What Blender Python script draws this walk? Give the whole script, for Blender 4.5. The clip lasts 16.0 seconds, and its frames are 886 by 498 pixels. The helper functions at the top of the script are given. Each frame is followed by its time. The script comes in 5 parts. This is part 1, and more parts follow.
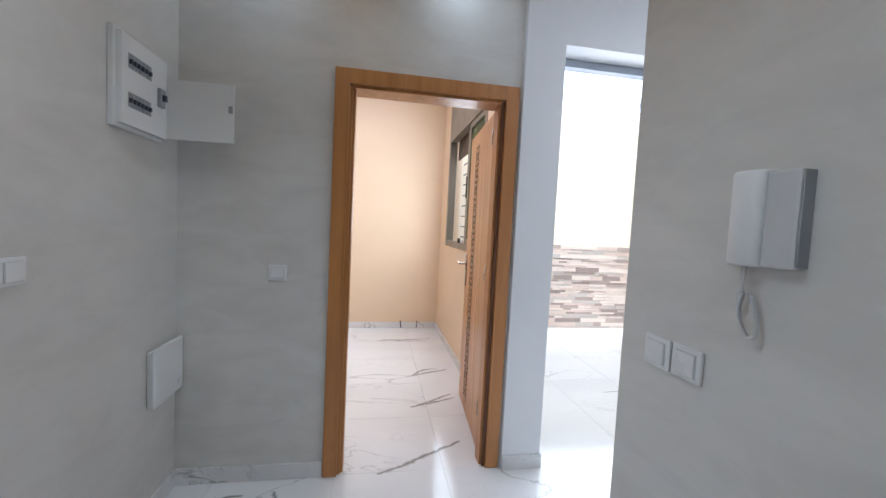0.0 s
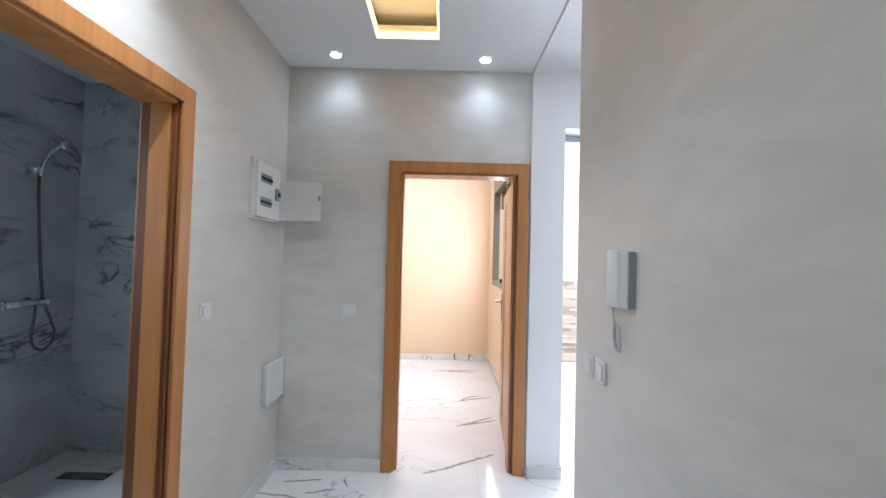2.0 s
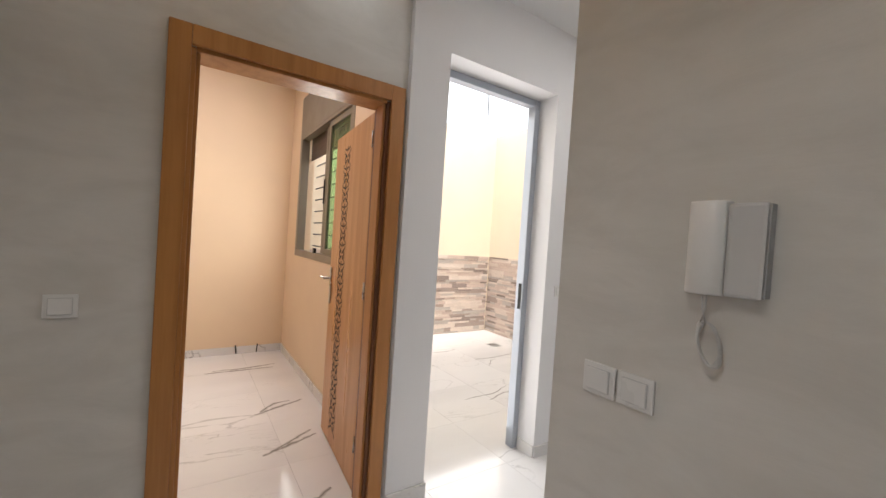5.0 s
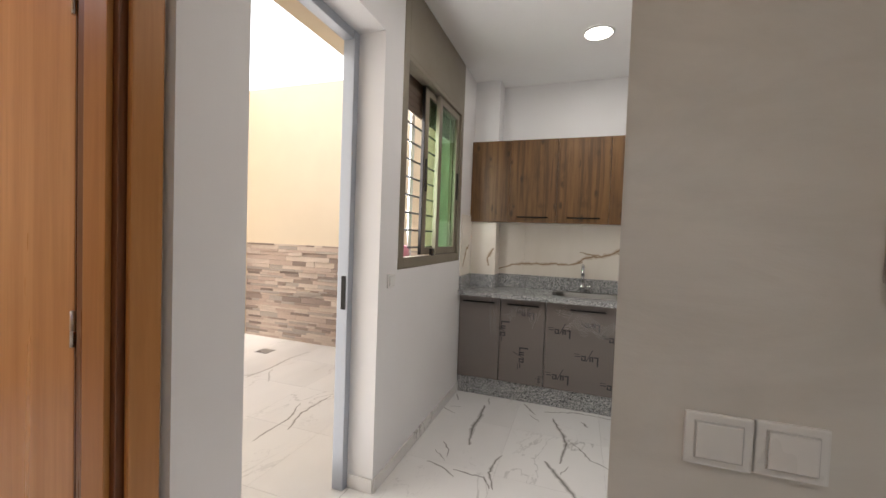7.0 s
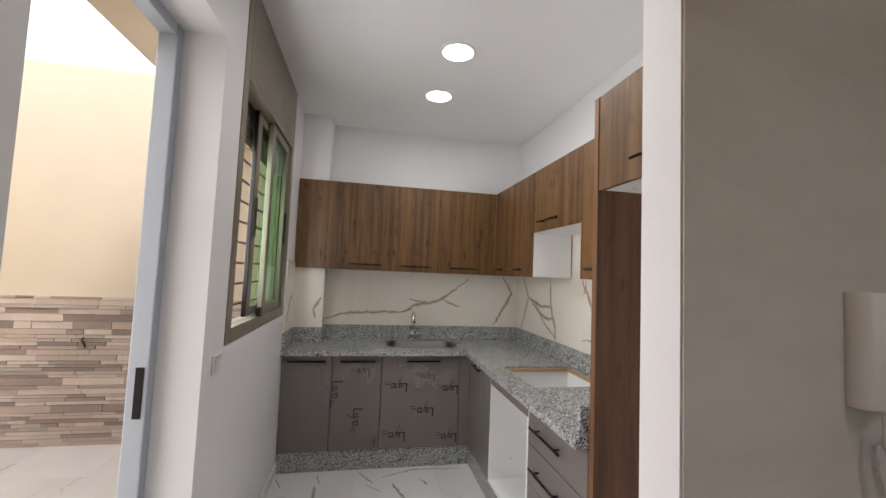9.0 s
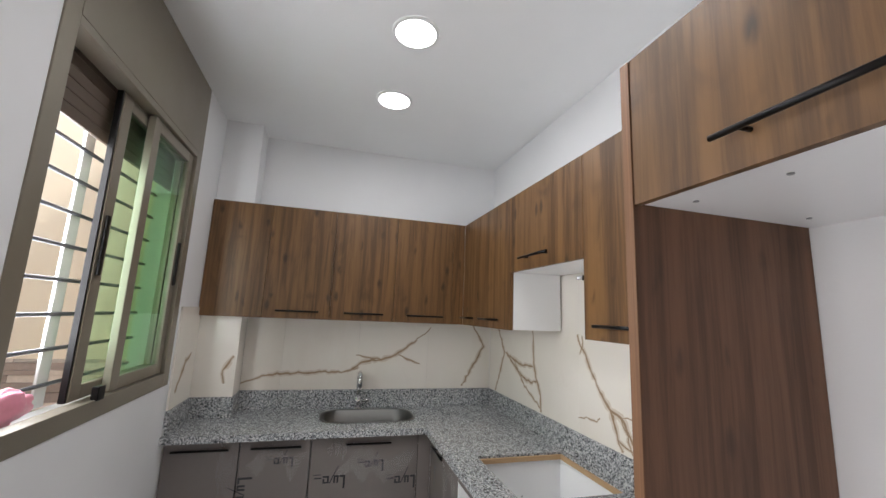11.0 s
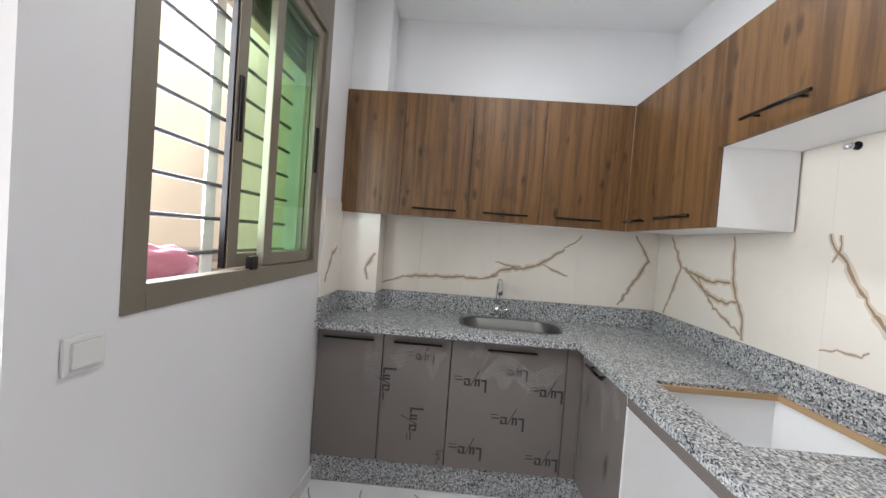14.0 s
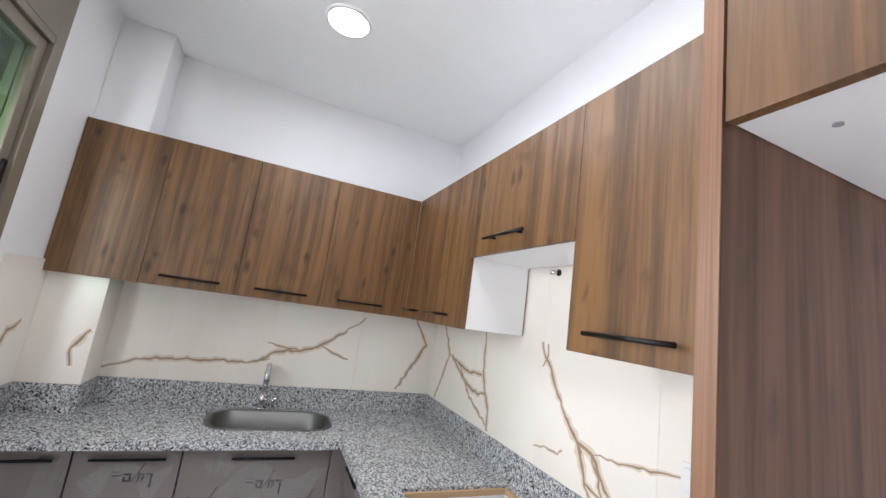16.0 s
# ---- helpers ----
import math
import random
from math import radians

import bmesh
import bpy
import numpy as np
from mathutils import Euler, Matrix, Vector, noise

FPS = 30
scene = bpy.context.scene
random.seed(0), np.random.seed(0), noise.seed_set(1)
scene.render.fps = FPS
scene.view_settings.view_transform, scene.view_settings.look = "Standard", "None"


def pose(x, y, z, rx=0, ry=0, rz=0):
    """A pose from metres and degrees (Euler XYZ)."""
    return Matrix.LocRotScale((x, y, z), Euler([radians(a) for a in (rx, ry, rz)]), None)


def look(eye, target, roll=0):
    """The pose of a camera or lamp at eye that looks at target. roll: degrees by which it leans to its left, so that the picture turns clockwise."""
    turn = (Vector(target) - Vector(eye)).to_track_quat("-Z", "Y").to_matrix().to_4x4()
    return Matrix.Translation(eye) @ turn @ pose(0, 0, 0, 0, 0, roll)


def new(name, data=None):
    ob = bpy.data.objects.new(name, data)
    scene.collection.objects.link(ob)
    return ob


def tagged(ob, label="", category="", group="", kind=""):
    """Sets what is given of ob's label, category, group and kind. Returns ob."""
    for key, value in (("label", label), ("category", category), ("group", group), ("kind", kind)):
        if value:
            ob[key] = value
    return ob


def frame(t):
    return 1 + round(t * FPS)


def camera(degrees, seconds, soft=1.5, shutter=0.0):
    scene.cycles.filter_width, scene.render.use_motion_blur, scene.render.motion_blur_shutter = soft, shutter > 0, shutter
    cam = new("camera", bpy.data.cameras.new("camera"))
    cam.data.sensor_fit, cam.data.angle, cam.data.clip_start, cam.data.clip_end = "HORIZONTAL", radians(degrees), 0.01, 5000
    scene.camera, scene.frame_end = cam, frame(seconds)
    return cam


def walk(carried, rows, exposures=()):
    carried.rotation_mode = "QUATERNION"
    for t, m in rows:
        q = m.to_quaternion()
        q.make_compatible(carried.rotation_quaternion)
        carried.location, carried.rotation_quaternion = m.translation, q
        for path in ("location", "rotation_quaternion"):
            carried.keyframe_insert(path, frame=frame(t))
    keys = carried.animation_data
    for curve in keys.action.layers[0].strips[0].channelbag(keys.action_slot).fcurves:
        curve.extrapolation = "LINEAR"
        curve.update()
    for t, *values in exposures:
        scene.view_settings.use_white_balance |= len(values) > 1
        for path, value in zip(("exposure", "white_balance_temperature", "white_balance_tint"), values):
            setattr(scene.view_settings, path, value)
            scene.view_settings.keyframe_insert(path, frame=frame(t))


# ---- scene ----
cam = camera(97.5, 16.0)
PATH = [
    (0, (0.23, 0.345, 1.364), (0.574, 2.312, 1.248), 2.9),
    (0.5, (0.199, 0.098, 1.411), (0.379, 2.09, 1.358), 1.8),
    (1, (0.24, -0.065, 1.43), (0.371, 1.93, 1.403), 2.5),
    (1.5, (0.322, -0.197, 1.441), (0.368, 1.803, 1.455), 2.4),
    (2, (0.383, -0.276, 1.456), (0.386, 1.724, 1.511), 1.5),
    (2.5, (0.379, -0.254, 1.45), (0.393, 1.745, 1.497), 0.8),
    (3, (0.347, -0.146, 1.432), (0.479, 1.85, 1.443), 0.8),
    (3.2, (0.304, -0.079, 1.425), (0.499, 1.912, 1.422), 0.9),
    (5.3, (0.081, 0.759, 1.367), (1.332, 2.319, 1.335), 3.9),
    (5.5, (0.1, 0.836, 1.35), (1.44, 2.321, 1.324), 3.8),
    (6, (0.215, 1.077, 1.355), (1.771, 2.333, 1.346), 3.2),
    (6.5, (0.26, 1.265, 1.356), (2.013, 2.226, 1.322), 2.5),
    (7, (0.286, 1.423, 1.358), (2.174, 2.08, 1.293), 2.1),
    (7.5, (0.431, 1.553, 1.307), (2.395, 1.919, 1.216), 1.6),
    (8, (0.533, 1.658, 1.321), (2.527, 1.755, 1.193), 1.3),
    (8.5, (0.498, 1.759, 1.376), (2.486, 1.553, 1.328), 1.6),
    (9, (0.465, 1.813, 1.504), (2.424, 1.429, 1.63), 2.4),
    (9.5, (0.513, 1.822, 1.558), (2.446, 1.371, 1.806), 2.5),
    (10, (0.683, 1.761, 1.541), (2.596, 1.262, 1.84), 2.4),
    (10.2, (0.766, 1.709, 1.547), (2.664, 1.166, 1.869), 2.5),
    (12.3, (1.468, 1.584, 1.6), (3.396, 1.259, 2.022), 2.0),
    (12.5, (1.508, 1.62, 1.573), (3.473, 1.518, 1.933), 2.1),
    (13, (1.543, 1.647, 1.485), (3.524, 1.869, 1.65), 2.9),
    (13.5, (1.534, 1.675, 1.412), (3.515, 1.955, 1.441), 3.9),
    (14, (1.461, 1.658, 1.383), (3.459, 1.735, 1.33), 4.3),
    (14.5, (1.388, 1.665, 1.369), (3.383, 1.528, 1.329), 4.7),
    (15, (1.373, 1.665, 1.413), (3.344, 1.329, 1.467), 5.9),
    (15.5, (1.431, 1.53, 1.491), (3.351, 1.003, 1.68), 7.2),
    (16, (1.511, 1.439, 1.552), (3.334, 0.685, 1.884), 8.0),
]
EXPOSURES = [(0, 1.20, 5350, 6), (1, 1.57, 5350, 6), (2, 1.72, 5400, 6), (3.2, 1.75, 5400, 6), (5.3, 0.8, 6800, 11), (6.5, 0.72, 7050, 12), (7.5, 0.72, 6750, 12),
             (9, 0.55, 6600, 12), (10.2, 0.52, 6500, 11), (12.3, 1.10, 5950, 10), (14, 1.10, 6150, 10), (16, 1.35, 6000, 12)]
walk(cam, [(t, look(eye, target, roll)) for t, eye, target, roll in PATH], EXPOSURES)

# ---------------------------------------------------------------- light
world = bpy.data.worlds.new("world")
scene.world = world
world.use_nodes = True
wn = world.node_tree.nodes
sky = wn.new("ShaderNodeTexSky")
sky.sky_type, sky.sun_disc = "NISHITA", False
sky.sun_elevation, sky.sun_rotation = radians(55), radians(208)
sky.dust_density, sky.air_density, sky.ozone_density = 5.0, 1.4, 0.6
haze = wn.new("ShaderNodeMix")
haze.data_type = "RGBA"
haze.inputs[0].default_value = 0.6
haze.inputs[7].default_value = (20.0, 20.6, 21.5, 1)
world.node_tree.links.new(sky.outputs[0], haze.inputs[6])
world.node_tree.links.new(haze.outputs[2], wn["Background"].inputs[0])
wn["Background"].inputs[1].default_value = 0.10


def lamp(name, kind, energy, m, colour=(1, 1, 1), **more):
    light = bpy.data.lights.new(name, kind)
    light.energy, light.color = energy, colour
    for key, value in more.items():
        if key == "size":
            light.size = value
        elif key == "size_y":
            light.shape, light.size_y = "RECTANGLE", value
        elif key == "disk":
            light.shape, light.size = "DISK", value
        elif key == "spread":
            light.spread = value
        elif key == "angle":
            light.angle = value
        elif key == "cone":
            light.spot_size, light.spot_blend, light.shadow_soft_size = value, 0.7, 0.03
    ob = new(name, light)
    ob.matrix_world = m
    return ob


SUN_WAY = Vector((0.42, 0.80, -1.30))
lamp("sun", "SUN", 1.5, look((2.7 - 5 * SUN_WAY.x, 3.6 - 5 * SUN_WAY.y, 6.3), (2.7, 3.6, 0)), (1, 0.95, 0.88), angle=radians(12))
KITCHEN_LAMPS = ((2.02, 1.345), (2.61, 1.352), (3.195, 1.357))
# Last two hall spots are added out of view to light the walls.
SPOTS_AND_FILLS = ((-0.35, 2.24), (0.635, 2.255), (-0.35, 0.80), (0.635, -0.10))
for lx, ly in KITCHEN_LAMPS:
    lamp("kitchen_lamp", "AREA", 1.8, pose(lx, ly, 2.782), (1, 0.985, 0.965), disk=0.17)
# Rear pair is fill, with uneven power to balance the two side walls.
for lx, ly in SPOTS_AND_FILLS:
    lamp("hall_spot_and_fill", "SPOT", 1.5 if ly > 1 else 20.0 if lx < 0 else 8.0, pose(lx, ly, 2.775), (0.88, 0.94, 1.0) if ly > 1 else (1.0, 0.97, 0.94), cone=radians(125))
lamp("bedroom_daylight", "AREA", 13.5, pose(1.05, 4.1, 1.65, 0, 90, 0), (1, 0.97, 0.93), size=1.1, size_y=1.5)
lamp("kitchen_window_daylight", "AREA", 18.0, pose(2.60, 2.585, 2.0, -90, 0, 0), (0.97, 0.98, 1.0), size=0.5, size_y=1.3)
lamp("court_door_daylight", "AREA", 6.2, pose(1.63, 2.64, 1.20, -90, 0, 0), (1.0, 0.98, 0.98), size=0.76, size_y=2.2, spread=radians(142))
lamp("bedroom_tray_light", "AREA", 9.5, pose(-0.1, 4.0, 3.02), (1, 0.95, 0.92), size=1.6, size_y=1.6)


# ---------------------------------------------------------------- materials
class Nodes:
    """A node material in the making: n() adds a node, and plain values or sockets feed its inputs."""

    def __init__(self, name):
        self.m = bpy.data.materials.new(name)
        self.m.use_nodes = True
        self.t = self.m.node_tree
        self.b = self.t.nodes["Principled BSDF"]

    def n(self, kind, out=0, props=(), **ins):
        node = self.t.nodes.new("ShaderNode" + kind)
        for key, value in dict(props).items():
            if key == "operation":
                node.operation = value
            elif key == "data_type":
                node.data_type = value
            elif key == "blend_type":
                node.blend_type = value
            elif key == "feature":
                node.feature = value
            elif key == "dims":
                node.voronoi_dimensions = value
            elif key == "interpolation":
                node.interpolation_type = value
        for key, value in ins.items():
            self.put(node.inputs[int(key[1:]) if key[0] == "i" and key[1:].isdigit() else key], value)
        return node.outputs[out]

    def put(self, socket, value):
        if isinstance(value, bpy.types.NodeSocket):
            self.t.links.new(value, socket)
        else:
            socket.default_value = value

    def set(self, **ins):
        for key, value in ins.items():
            self.put(self.b.inputs[key.replace("_", " ")], value)
        return self

    def where(self, scale=(1, 1, 1), turn=(0, 0, 0), shift=None):
        at = self.n("TexCoord", 3)
        if shift is not None:
            at = self.n("VectorMath", props={"operation": "ADD"}, i0=at, i1=shift)
        return self.n("Mapping", Vector=at, Scale=scale, Rotation=turn)

    def noise(self, at, scale, detail=4.0, rough=0.55, bend=0.0):
        return self.n("TexNoise", Vector=at, Scale=scale, Detail=detail, Roughness=rough, Distortion=bend)

    def ramp(self, value, low, high, to_low=0.0, to_high=1.0):
        return self.n("MapRange", props={"interpolation": "SMOOTHSTEP"}, i0=value, i1=low, i2=high, i3=to_low, i4=to_high)

    def mix(self, f, a, b):
        node = self.t.nodes.new("ShaderNodeMix")
        node.data_type = "RGBA"
        for socket, value in ((node.inputs[0], f), (node.inputs[6], a), (node.inputs[7], b)):
            self.put(socket, (*value, 1) if isinstance(value, tuple) and len(value) == 3 else value)
        return node.outputs[2]

    def maths(self, op, a, b=0.0):
        return self.n("Math", props={"operation": op}, i0=a, i1=b)

    def bump(self, height, strength=0.2, distance=0.01):
        return self.set(Normal=self.n("Bump", Height=height, Strength=strength, Distance=distance))


def plain(name, colour, rough=0.5, metal=0.0, vary=0.08, grain=60.0, bump=0.05):
    s = Nodes(name)
    at = s.where()
    big, fine = s.noise(at, 3.0), s.noise(at, grain)
    dark = tuple(c * (1 - 2 * vary) for c in colour)
    col = s.mix(s.maths("MULTIPLY", s.maths("ADD", big, fine), 0.5), dark, tuple(min(1, c * (1 + vary)) for c in colour))
    s.set(Base_Color=col, Metallic=metal, Roughness=s.ramp(big, 0.3, 0.7, rough * 0.85, min(1, rough * 1.15)))
    if bump:
        s.bump(fine, bump, 0.004)
    return s.m


def plaster(name, light, dark, rough=0.42):
    """Trowelled decorative plaster with long soft satin sweeps."""
    s = Nodes(name)
    at = s.where((1.0, 1.0, 2.6), (0.35, 0.25, 0.1))
    sweep = s.noise(at, 2.2, 5.0, 0.6, 1.2)
    streak = s.noise(s.where((1.2, 1.2, 3.4), (0.6, 0.5, 0.3)), 2.0, 6.0, 0.65, 1.4)
    cloud = s.noise(s.where(), 0.9, 2.0)
    f = s.maths("ADD", s.maths("MULTIPLY", sweep, 0.6), s.maths("MULTIPLY", streak, 0.4))
    s.set(Base_Color=s.mix(s.ramp(s.maths("ADD", s.maths("MULTIPLY", f, 0.8), s.maths("MULTIPLY", cloud, 0.2)), 0.35, 0.65), dark, light),
          Roughness=s.ramp(f, 0.4, 0.6, rough * 0.75, rough * 1.25))
    return s.bump(f, 0.30, 0.010).m


def painted(name, colour, rough=0.6):
    s = Nodes(name)
    at = s.where()
    cloud, roller = s.noise(at, 1.3, 3.0), s.noise(at, 160.0, 2.0)
    s.set(Base_Color=s.mix(s.ramp(cloud, 0.3, 0.7), tuple(c * 0.955 for c in colour), colour), Roughness=rough)
    return s.bump(s.maths("ADD", roller, s.maths("MULTIPLY", cloud, 2.0)), 0.12, 0.003).m


def marble(name, ground, shade, vein, rough, scale=1.0, width=0.018, turn=(0, 0, 0.6), stretch=(1.0, 2.2, 1.0), amount=1.0):
    s = Nodes(name)
    own = s.n("ObjectInfo", 5)
    at = s.where(tuple(scale * k for k in stretch), turn, s.n("VectorMath", props={"operation": "SCALE"}, i0=(7.3, 5.1, 3.7), Scale=own))
    bend = s.noise(at, 1.1, 7.0, 0.58, 0.9)
    edge = s.maths("ABSOLUTE", s.maths("SUBTRACT", bend, 0.5))
    mask = s.ramp(s.noise(at, 0.9, 2.0), 0.44, 0.62)
    main = s.maths("MULTIPLY", s.ramp(edge, 0.0, width, 1.0, 0.0), mask)
    thin = s.noise(at, 2.6, 6.0, 0.6, 0.6)
    small = s.maths("MULTIPLY", s.ramp(s.maths("ABSOLUTE", s.maths("SUBTRACT", thin, 0.5)), 0.0, width * 0.6, 0.55, 0.0), s.ramp(s.noise(at, 1.6, 2.0), 0.5, 0.68))
    veins = s.maths("MULTIPLY", s.maths("MAXIMUM", main, small), amount)
    col = s.mix(s.ramp(s.noise(at, 1.4, 5.0), 0.35, 0.75), ground, shade)
    s.set(Base_Color=s.mix(veins, col, vein), Roughness=s.ramp(s.noise(s.where(), 6.0), 0.3, 0.7, rough * 0.7, rough * 1.4))
    s.b.inputs["Specular IOR Level"].default_value = 0.5
    return s.m


def wood(name, light, dark, rough=0.38, along=(14.0, 14.0, 0.75), knots=0.6):
    """Upright grain: broad tonal staves, fine streaks and small dark knots."""
    s = Nodes(name)
    own = s.n("VectorMath", props={"operation": "SCALE"}, i0=(3.1, 4.7, 9.3), Scale=s.n("ObjectInfo", 5))
    stave = s.noise(s.where(tuple(k * f for k, f in zip(along, (1.1, 1.1, 0.5))), (0, 0, 0), own), 1.0, 2.0, 0.5, 0.2)
    band = s.noise(s.where(tuple(2.2 * k for k in along), (0, 0, 0), own), 1.0, 6.0, 0.62, 0.5)
    pore = s.noise(s.where(tuple(9.0 * k for k in along), (0, 0, 0), own), 1.0, 3.0)
    blot = s.noise(s.where((5.0, 5.0, 2.6), (0, 0, 0), own), 1.5, 3.0, 0.5, 0.6)
    at = s.where((7.0, 7.0, 3.0), (0, 0, 0), own)
    flat = s.n("CombineXYZ", i0=s.n("VectorMath", 1, props={"operation": "DOT_PRODUCT"}, i0=at, i1=(1, 1, 0)), i1=s.n("SeparateXYZ", 2, i0=at))
    spot = s.n("TexVoronoi", 0, props={"dims": "2D"}, Vector=flat, Scale=1.0)
    knot = s.maths("MULTIPLY", s.ramp(spot, 0.03, 0.15, 1.0, 0.0), s.ramp(blot, 0.42, 0.52))
    f = s.maths("ADD", s.maths("MULTIPLY", stave, 0.4), s.maths("ADD", s.maths("MULTIPLY", band, 0.45), s.maths("MULTIPLY", pore, 0.15)))
    col = s.mix(s.ramp(f, 0.37, 0.62), dark, light)
    col = s.mix(s.ramp(blot, 0.55, 0.75, 0.0, knots * 0.7), col, tuple(c * 0.7 for c in dark))
    col = s.mix(s.maths("MULTIPLY", knot, knots), col, tuple(c * 0.35 for c in dark))
    s.set(Base_Color=col, Roughness=s.ramp(f, 0.3, 0.7, rough * 1.2, rough * 0.85))
    return s.bump(f, 0.12, 0.003).m


def granite(name):
    s = Nodes(name)
    at = s.where()
    cell = s.n("TexVoronoi", 1, Vector=s.n("VectorMath", props={"operation": "ADD"}, i0=at, i1=s.n("VectorMath", props={"operation": "SCALE"}, i0=s.n("TexNoise", 1, Vector=at, Scale=60.0), Scale=0.012)), Scale=185.0)
    f = s.maths("ADD", s.maths("MULTIPLY", s.n("SeparateColor", Color=cell), 0.7), s.maths("MULTIPLY", s.noise(at, 90.0, 3.0), 0.3))
    col = s.mix(s.ramp(f, 0.24, 0.33), (0.04, 0.042, 0.045), (0.25, 0.26, 0.27))
    col = s.mix(s.ramp(f, 0.5, 0.58), col, (0.46, 0.47, 0.48))
    col = s.mix(s.ramp(f, 0.72, 0.78), col, (0.64, 0.64, 0.63))
    s.set(Base_Color=col, Roughness=s.ramp(s.noise(at, 9.0), 0.3, 0.7, 0.12, 0.22))
    return s.m


def glowing(name, colour, strength):
    s = Nodes(name)
    s.set(Base_Color=(*colour, 1), Emission_Color=(*colour, 1), Emission_Strength=strength)
    return s.m


def glass(name, colour, clear):
    """A thin pane: tinted see-through with a glossy face."""
    s = Nodes(name)
    t = s.t
    see = t.nodes.new("ShaderNodeBsdfTransparent")
    see.inputs[0].default_value = (*colour, 1)
    gloss = t.nodes.new("ShaderNodeBsdfGlossy")
    gloss.inputs["Roughness"].default_value = 0.02
    fres = t.nodes.new("ShaderNodeLayerWeight")
    fres.inputs[0].default_value = 0.22
    both = t.nodes.new("ShaderNodeMixShader")
    t.links.new(s.maths("MULTIPLY", fres.outputs[1], clear), both.inputs[0])
    t.links.new(see.outputs[0], both.inputs[1])
    t.links.new(gloss.outputs[0], both.inputs[2])
    t.links.new(both.outputs[0], t.nodes["Material Output"].inputs[0])
    return s.m


def film_sheet(name):
    s = Nodes(name)
    t = s.t
    see = t.nodes.new("ShaderNodeBsdfTransparent")
    both = t.nodes.new("ShaderNodeMixShader")
    s.set(Base_Color=(0.75, 0.74, 0.74, 1), Roughness=0.16)
    s.bump(s.noise(s.where(), 9.0, 1.0), 0.2, 0.01)
    both.inputs[0].default_value = 0.085
    t.links.new(see.outputs[0], both.inputs[1])
    t.links.new(s.b.outputs[0], both.inputs[2])
    t.links.new(both.outputs[0], t.nodes["Material Output"].inputs[0])
    return s.m


PLASTER = plaster("hall plaster", (0.665, 0.645, 0.61), (0.58, 0.56, 0.525), 0.40)
WHITE = painted("white wall paint", (0.80, 0.80, 0.81))
CEIL = painted("ceiling paint", (0.82, 0.82, 0.82), 0.7)
PEACH = painted("bedroom peach paint", (0.79, 0.61, 0.42))
BEIGE = painted("courtyard cream render", (0.76, 0.66, 0.52), 0.8)
FLOOR = marble("white marble tile", (0.80, 0.795, 0.79), (0.74, 0.735, 0.73), (0.21, 0.205, 0.20), 0.11, 0.62, 0.010, amount=0.45)
SKIRT = marble("marble skirting", (0.76, 0.75, 0.74), (0.68, 0.67, 0.66), (0.26, 0.25, 0.24), 0.18, 1.6)
BATH = marble("grey marble wall tile", (0.56, 0.59, 0.60), (0.42, 0.45, 0.46), (0.13, 0.14, 0.14), 0.14, 1.3, 0.03, (0.5, 0.5, 0.9), (1.0, 1.0, 1.9))
SPLASH = marble("cream marble splashback", (0.82, 0.775, 0.705), (0.755, 0.70, 0.62), (0.46, 0.38, 0.31), 0.13, 0.9, 0.006, amount=0.06)
VEINPALE = plain("pale marble vein", (0.70, 0.615, 0.51), 0.14, vary=0.12, grain=30)
VEIN = plain("brown marble vein", (0.40, 0.285, 0.19), 0.16, vary=0.25, grain=40)
FLOORPALE = plain("pale grey marble vein", (0.60, 0.59, 0.58), 0.14, vary=0.12, grain=30)
FLOORVEIN = plain("grey marble vein", (0.31, 0.30, 0.29), 0.16, vary=0.25, grain=40)
GROUT = plain("pale grout", (0.66, 0.65, 0.64), 0.85)
WALNUT = wood("walnut laminate", (0.190, 0.097, 0.035), (0.075, 0.036, 0.013), 0.45, knots=0.8)
PANELWOOD = wood("red walnut panel", (0.165, 0.072, 0.032), (0.080, 0.034, 0.015), 0.5, knots=0.5)
OAK = wood("orange oak door wood", (0.50, 0.228, 0.070), (0.39, 0.165, 0.046), 0.33, (10, 10, 0.5), 0.15)
OAKLEAF = wood("light oak leaf veneer", (0.57, 0.285, 0.105), (0.46, 0.215, 0.070), 0.3, (10, 10, 0.5), 0.1)
# Dark oak of the edges; also stands for shade on the bedroom's hinge-side jamb.
OAKDARKSHADE = wood("dark oak edging and jamb shade", (0.20, 0.075, 0.028), (0.13, 0.045, 0.017), 0.3, (10, 10, 0.5), 0.1)
# Near-black brown that puts shade into the gaps between cabinet doors.
GAPSHADE = plain("dark gap shade", (0.03, 0.02, 0.014), 0.6)
PANELEDGE = wood("pale walnut edge band", (0.25, 0.125, 0.060), (0.15, 0.072, 0.034), 0.45, (60, 60, 0.6), 0.1)
FRET = plain("dark carved wood", (0.035, 0.018, 0.012), 0.6)
TAUPE = plain("taupe gloss laminate", (0.185, 0.162, 0.150), 0.22, vary=0.04, bump=0.01)
FILM = film_sheet("torn clear film")
INK = plain("black print", (0.02, 0.02, 0.022), 0.5)
MELAMINE = plain("white melamine", (0.86, 0.86, 0.86), 0.35, vary=0.02, bump=0.01)
CHIP = plain("raw chipboard edge", (0.50, 0.33, 0.18), 0.85, vary=0.2, grain=300)
GRANITE = granite("speckled grey granite")
BLACK = plain("black metal", (0.012, 0.011, 0.011), 0.35, 0.6, bump=0.02)
STEEL = plain("brushed steel", (0.55, 0.54, 0.52), 0.28, 1.0, grain=200)
SINKSTEEL = plain("satin sink steel", (0.17, 0.168, 0.16), 0.42, 1.0, grain=200)
